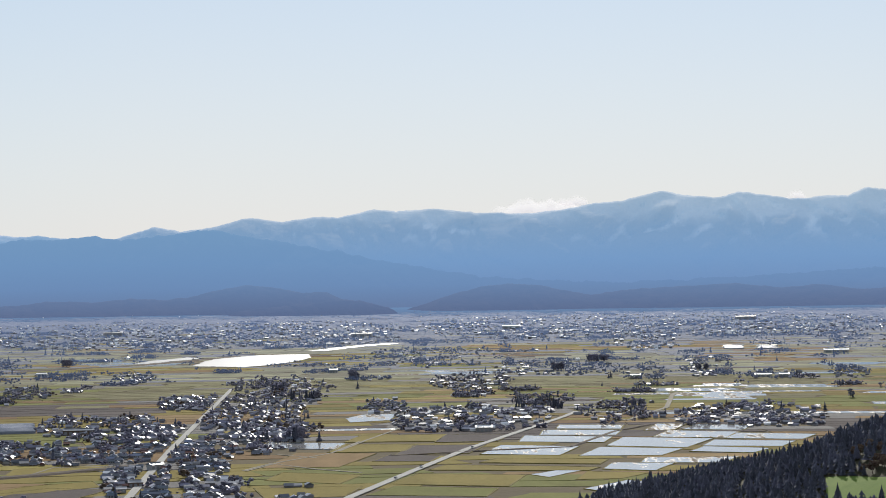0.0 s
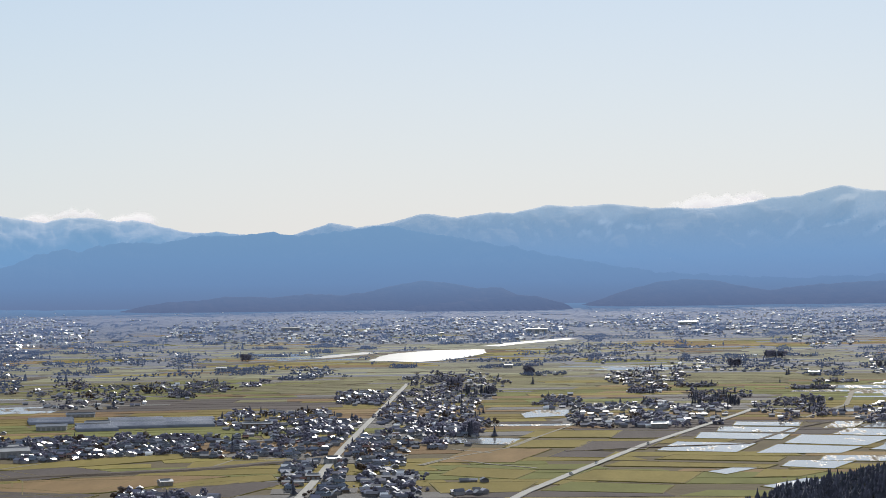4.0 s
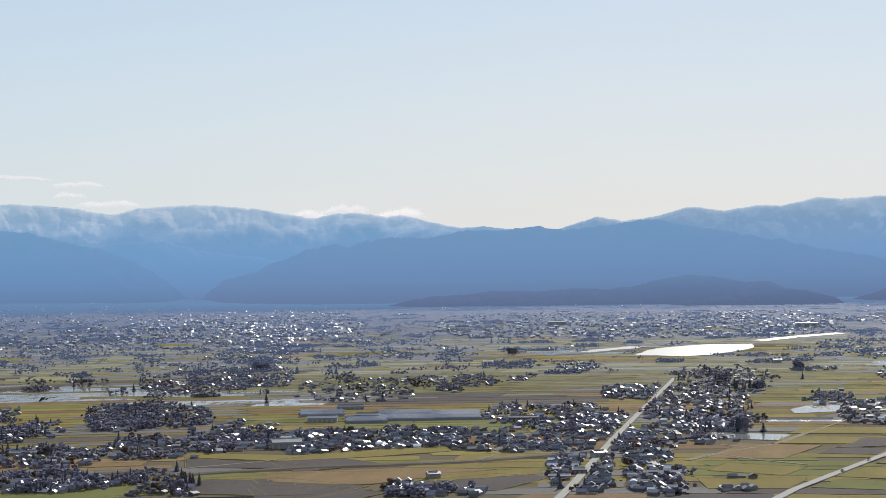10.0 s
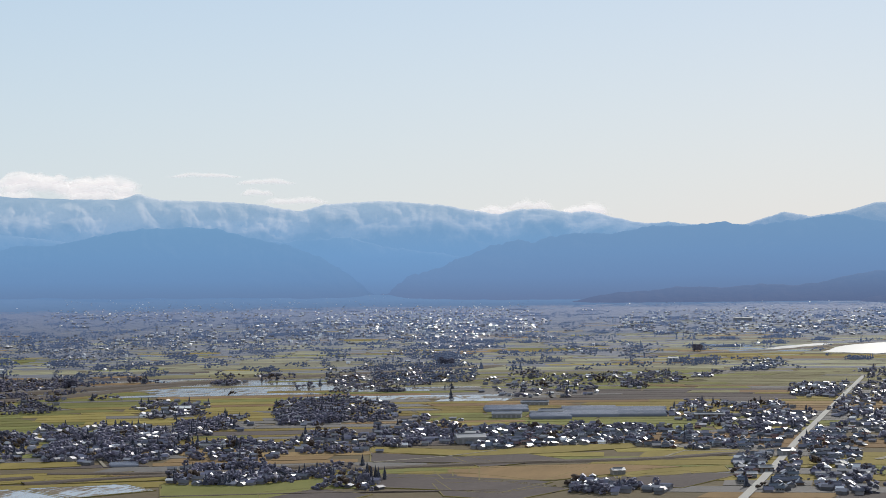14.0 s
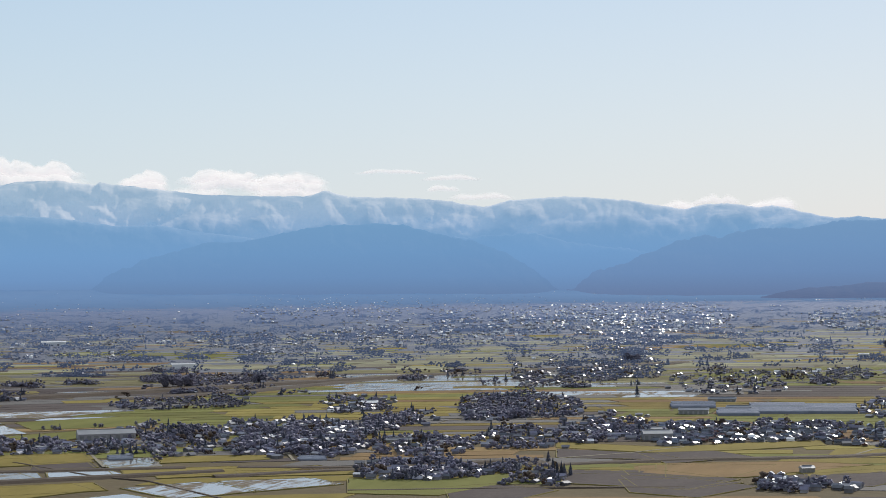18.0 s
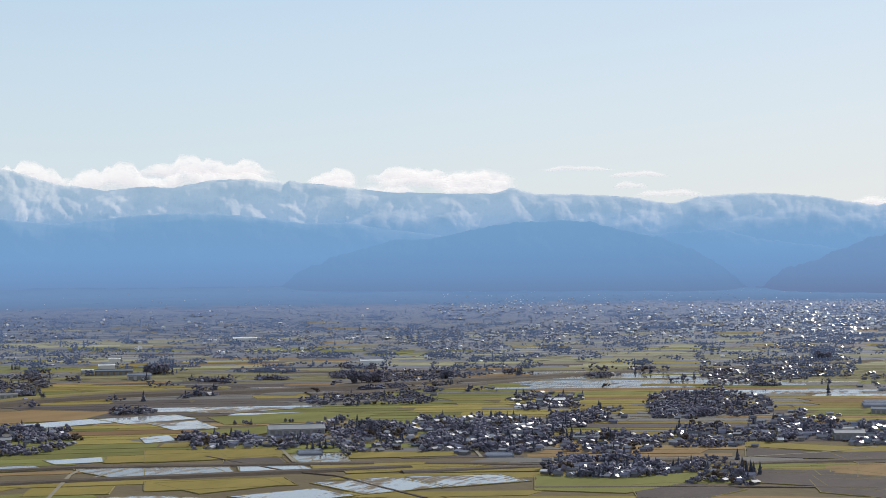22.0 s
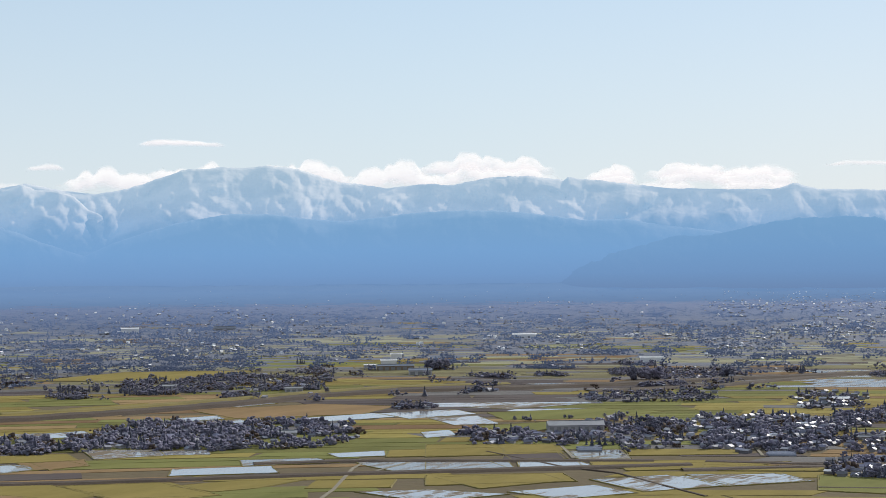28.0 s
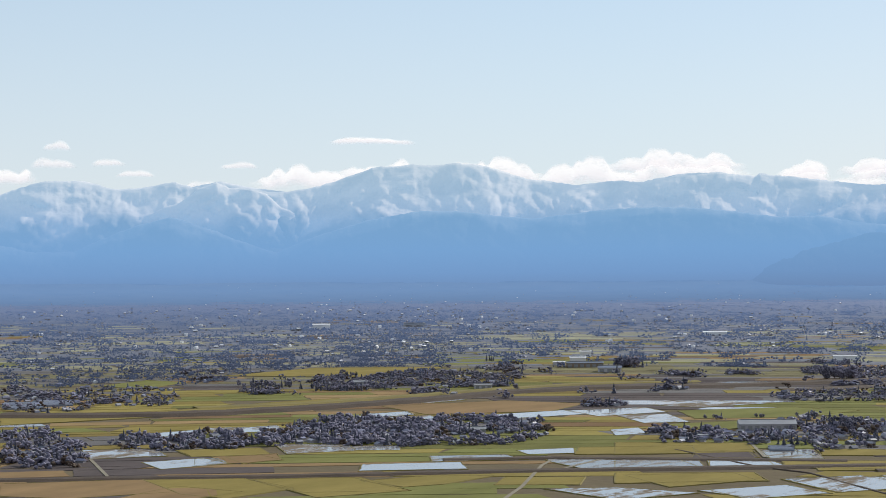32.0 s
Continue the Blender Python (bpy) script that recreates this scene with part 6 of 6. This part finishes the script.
def spur_wood():
    rnd = random.Random(23)
    made = 0
    kinds = []
    for s in range(4):
        root = tagged(new("cedar"), "tall dark cedar in the wood on the near slope", "tree", group="cedar wood")
        tall = 10 + 1.5 * s
        part("trunk", trunk(tall * 0.3, 0.3), M_bark, root)
        part("crown", conifer(40 + s, tall, tall * 0.3, 11, 9), O_cedar, root)
        kinds.append(root)
    rust = tagged(new("bare_tree"), "grey-brown bare broadleaf tree by the meadow", "tree", group="slope trees")
    part("trunk", trunk(4, 0.3), M_bark, rust)
    part("crown", leafy(77, 60, 0.8, 3.2, 8), O_rust, rust)
    stand = Heap()
    spots = []
    for i in range(9000):
        az, r = rnd.uniform(-15.5, -1.5), rnd.uniform(870, 1130)
        p = flat(az, r)
        z = ground_z(p.x, p.y)
        if z < RISE * r + 3:
            continue
        el = math.degrees(math.atan2(z - EYE, r))
        if el < -6.4 or (-13.8 < az < -10.98 and -6.02 < el < -5.2 and r < 1080):
            continue
        if any((p - q).length_squared < 11 for q in spots):
            continue
        spots.append(p)
        if -13.8 < az < -11.8 and -5.15 < el < -4.45 and rnd.random() < 0.75:
            if rnd.random() < 0.5:
                copy_thing(rust, Matrix.Translation((p.x, p.y, z)) @ Matrix.Scale(rnd.uniform(0.5, 0.8), 4))
            continue
        if made < 290 and rnd.random() < 0.35:
            made += 1
            copy_thing(rnd.choice(kinds), Matrix.Translation((p.x, p.y, z - 0.2)) @ Matrix.Rotation(rnd.random() * 6, 4, 'Z') @ Matrix.Scale(rnd.uniform(0.5, 0.78), 4))
            continue
        t = rnd.uniform(4.5, 8.5)
        for k in range(4):
            f = k / 4
            w = t * 0.36 * (1 - f) ** 0.55
            n = 9
            ring = [(p.x + w * rnd.uniform(0.6, 1.2) * math.cos(a * 0.698), p.y + w * rnd.uniform(0.6, 1.2) * math.sin(a * 0.698), z + t * (0.05 + 0.22 * k) + rnd.uniform(-.3, .3)) for a in range(n)]
            stand.add(ring + [(p.x, p.y, z + t * (0.34 + 0.22 * k))], [(a, (a + 1) % n, n) for a in range(n)], 0)
    stand.link("cedar_wood", [M_cedar], "dense dark cedar wood on the near slope", "wood")
    for src in kinds + [rust]:
        for o in (*src.children_recursive, src):
            bpy.data.objects.remove(o)


spur_wood()


# ---- clouds ----
def cloud_mat(name, body_of, crisp):
    m = bpy.data.materials.new(name)
    m.use_nodes = True
    n, l = m.node_tree.nodes, m.node_tree.links
    b = n["Principled BSDF"]
    b.inputs["Base Color"].default_value = (0.3, 0.3, 0.3, 1)
    b.inputs["Roughness"].default_value = 1.0
    b.inputs["Specular IOR Level"].default_value = 0.0
    # emission stands in for sunlight coming through the cloud
    b.inputs["Emission Strength"].default_value = 0.78
    co = n.new("ShaderNodeTexCoord")
    sp = n.new("ShaderNodeSeparateXYZ")
    l.new(co.outputs["UV"], sp.inputs[0])
    geo = n.new("ShaderNodeNewGeometry")
    mp = n.new("ShaderNodeMapping")
    mp.inputs["Scale"].default_value = (1, 1, 2.2)
    l.new(geo.outputs["Position"], mp.inputs[0])
    nz = n.new("ShaderNodeTexNoise")
    nz.inputs["Scale"].default_value, nz.inputs["Detail"].default_value = 0.018, 3
    l.new(mp.outputs[0], nz.inputs["Vector"])

    def span(x, a, c, lo, hi):
        k = n.new("ShaderNodeMapRange")
        k.interpolation_type = 'SMOOTHSTEP'
        for i, q in enumerate((a, c, lo, hi)):
            k.inputs[i + 1].default_value = q
        l.new(x, k.inputs[0])
        return k.outputs[0]

    def sums(op, x, y, z=0.0):
        k = n.new("ShaderNodeMath")
        k.operation = op
        for i, q in enumerate((x, y, z)):
            if isinstance(q, (int, float)):
                k.inputs[i].default_value = q
            else:
                l.new(q, k.inputs[i])
        return k.outputs[0]

    wob = sums('MULTIPLY_ADD', nz.outputs["Fac"], 0.3, -0.15)
    high = sums('ADD', sp.outputs[1], wob)
    ends = sums('ADD', sp.outputs[0], wob)
    body = sums('MULTIPLY', span(high, crisp, 1.0, 1.0, 0.0), span(high, 0.02, 0.5, 0.0, 1.0))
    body = sums('MULTIPLY', body, sums('MULTIPLY', span(ends, 0.0, 0.22, 0.0, 1.0), span(ends, 0.78, 1.0, 1.0, 0.0)))
    l.new(sums('MULTIPLY', body, span(nz.outputs["Fac"], 0.25, 0.5, 0.55 * body_of, body_of)), b.inputs["Alpha"])
    shade_tint = n.new("ShaderNodeMix")      # painted shading: rosy grey base, bright top
    shade_tint.data_type = 'RGBA'
    shade_tint.inputs[6].default_value, shade_tint.inputs[7].default_value = (0.86, 0.8, 0.81, 1), (1.04, 1.0, 0.97, 1)
    l.new(span(high, 0.25, 0.8, 0.0, 1.0), shade_tint.inputs[0])
    l.new(shade_tint.outputs[2], b.inputs["Emission Color"])
    return m


M_cloud = cloud_mat("cloud", 0.88, 0.82)
M_wisp = cloud_mat("thin_cloud", 0.74, 0.6)


def cloud(low, high, n=48):
    """A bank of cloud between two corners given as (azimuth, elevation): a level base and a billowing top."""
    a1, e0 = low
    a0, e1 = high
    verts, faces, uv = [], [], []
    rows = 10
    for i in range(n + 1):
        u = i / n
        a = a0 + (a1 - a0) * u
        puff = 0.75 * abs(noise.noise(Vector((a * 1.1, e0 * 3, 1)))) + 0.2 * abs(noise.noise(Vector((a * 2.8, e0 * 5, 6))))
        top = (0.3 + 0.7 * (1 - abs(2 * u - 1) ** 2.4)) * min(0.82, 0.52 + puff)
        for k in range(rows + 1):
            v = k / rows
            e = e0 + (e1 - e0) * v * top
            r = 4925 - 16 * math.sqrt(max(0.0, 1 - (2 * u - 1) ** 2) * max(0.0, 1 - (2 * v - 1) ** 2)) + 5 * noise.noise(Vector((a * 3, e * 6, 1)))
            p = flat(a, r)
            verts.append((p.x, p.y, EYE + r * math.tan(radians(e))))
            uv.append((u, v))
    for i in range(n):
        for k in range(rows):
            o = i * (rows + 1) + k
            faces.append((o, o + 1, o + rows + 2, o + rows + 1))
    me = mesh_from("cloud", verts, faces, M_cloud if e1 - e0 > 0.7 else M_wisp, True)
    layer = me.uv_layers.new(name="uv")
    for loop in me.loops:
        layer.data[loop.index].uv = uv[loop.vertex_index]
    return tagged(new("cloud", me), "soft white cloud lying over the mountains", "cloud", kind="structure")


def clouds(*corners):
    for a, b in zip(corners[::2], corners[1::2]):
        cloud(a, b)


clouds((-1.28, 2.29), (-4.62, 3.39), (-3.28, 2.64), (-4.45, 3.31), (-9.93, 2.67), (-10.67, 3.25))
clouds((17.80, 2.25), (16.18, 2.78), (16.67, 2.40), (15.03, 2.98), (15.12, 2.22), (13.31, 2.87))
clouds((38.69, 3.33), (34.04, 4.31), (33.39, 3.11), (31.75, 3.87), (32.09, 2.77), (29.94, 3.37), (31.67, 3.18), (28.94, 3.89), (29.61, 3.13), (27.03, 3.77), (29.61, 2.75), (27.28, 3.44))
clouds((26.53, 3.50), (24.28, 3.74), (24.53, 3.28), (22.62, 3.59), (24.37, 2.95), (23.29, 3.30), (23.79, 2.69), (21.63, 3.11), (17.68, 2.26), (16.37, 2.72), (15.08, 2.27), (13.47, 2.79))
clouds((48.95, 2.90), (45.55, 3.97), (46.53, 3.07), (42.91, 4.16), (43.75, 3.06), (39.93, 4.18), (40.61, 2.87), (37.26, 4.19), (38.28, 3.02), (33.94, 4.08))
clouds((33.37, 2.96), (31.71, 3.85), (31.47, 2.94), (28.84, 3.91), (29.67, 2.82), (27.06, 3.81), (46.52, 4.33), (44.23, 4.63))
clouds((56.59, 3.07), (54.84, 3.86), (55.16, 3.56), (53.71, 4.16), (54.76, 4.09), (53.95, 4.55), (53.39, 3.64), (52.34, 4.07), (52.67, 3.33), (51.53, 3.74), (50.80, 2.92), (49.48, 3.41), (49.73, 3.58), (48.49, 3.91), (46.58, 4.27), (43.83, 4.62))
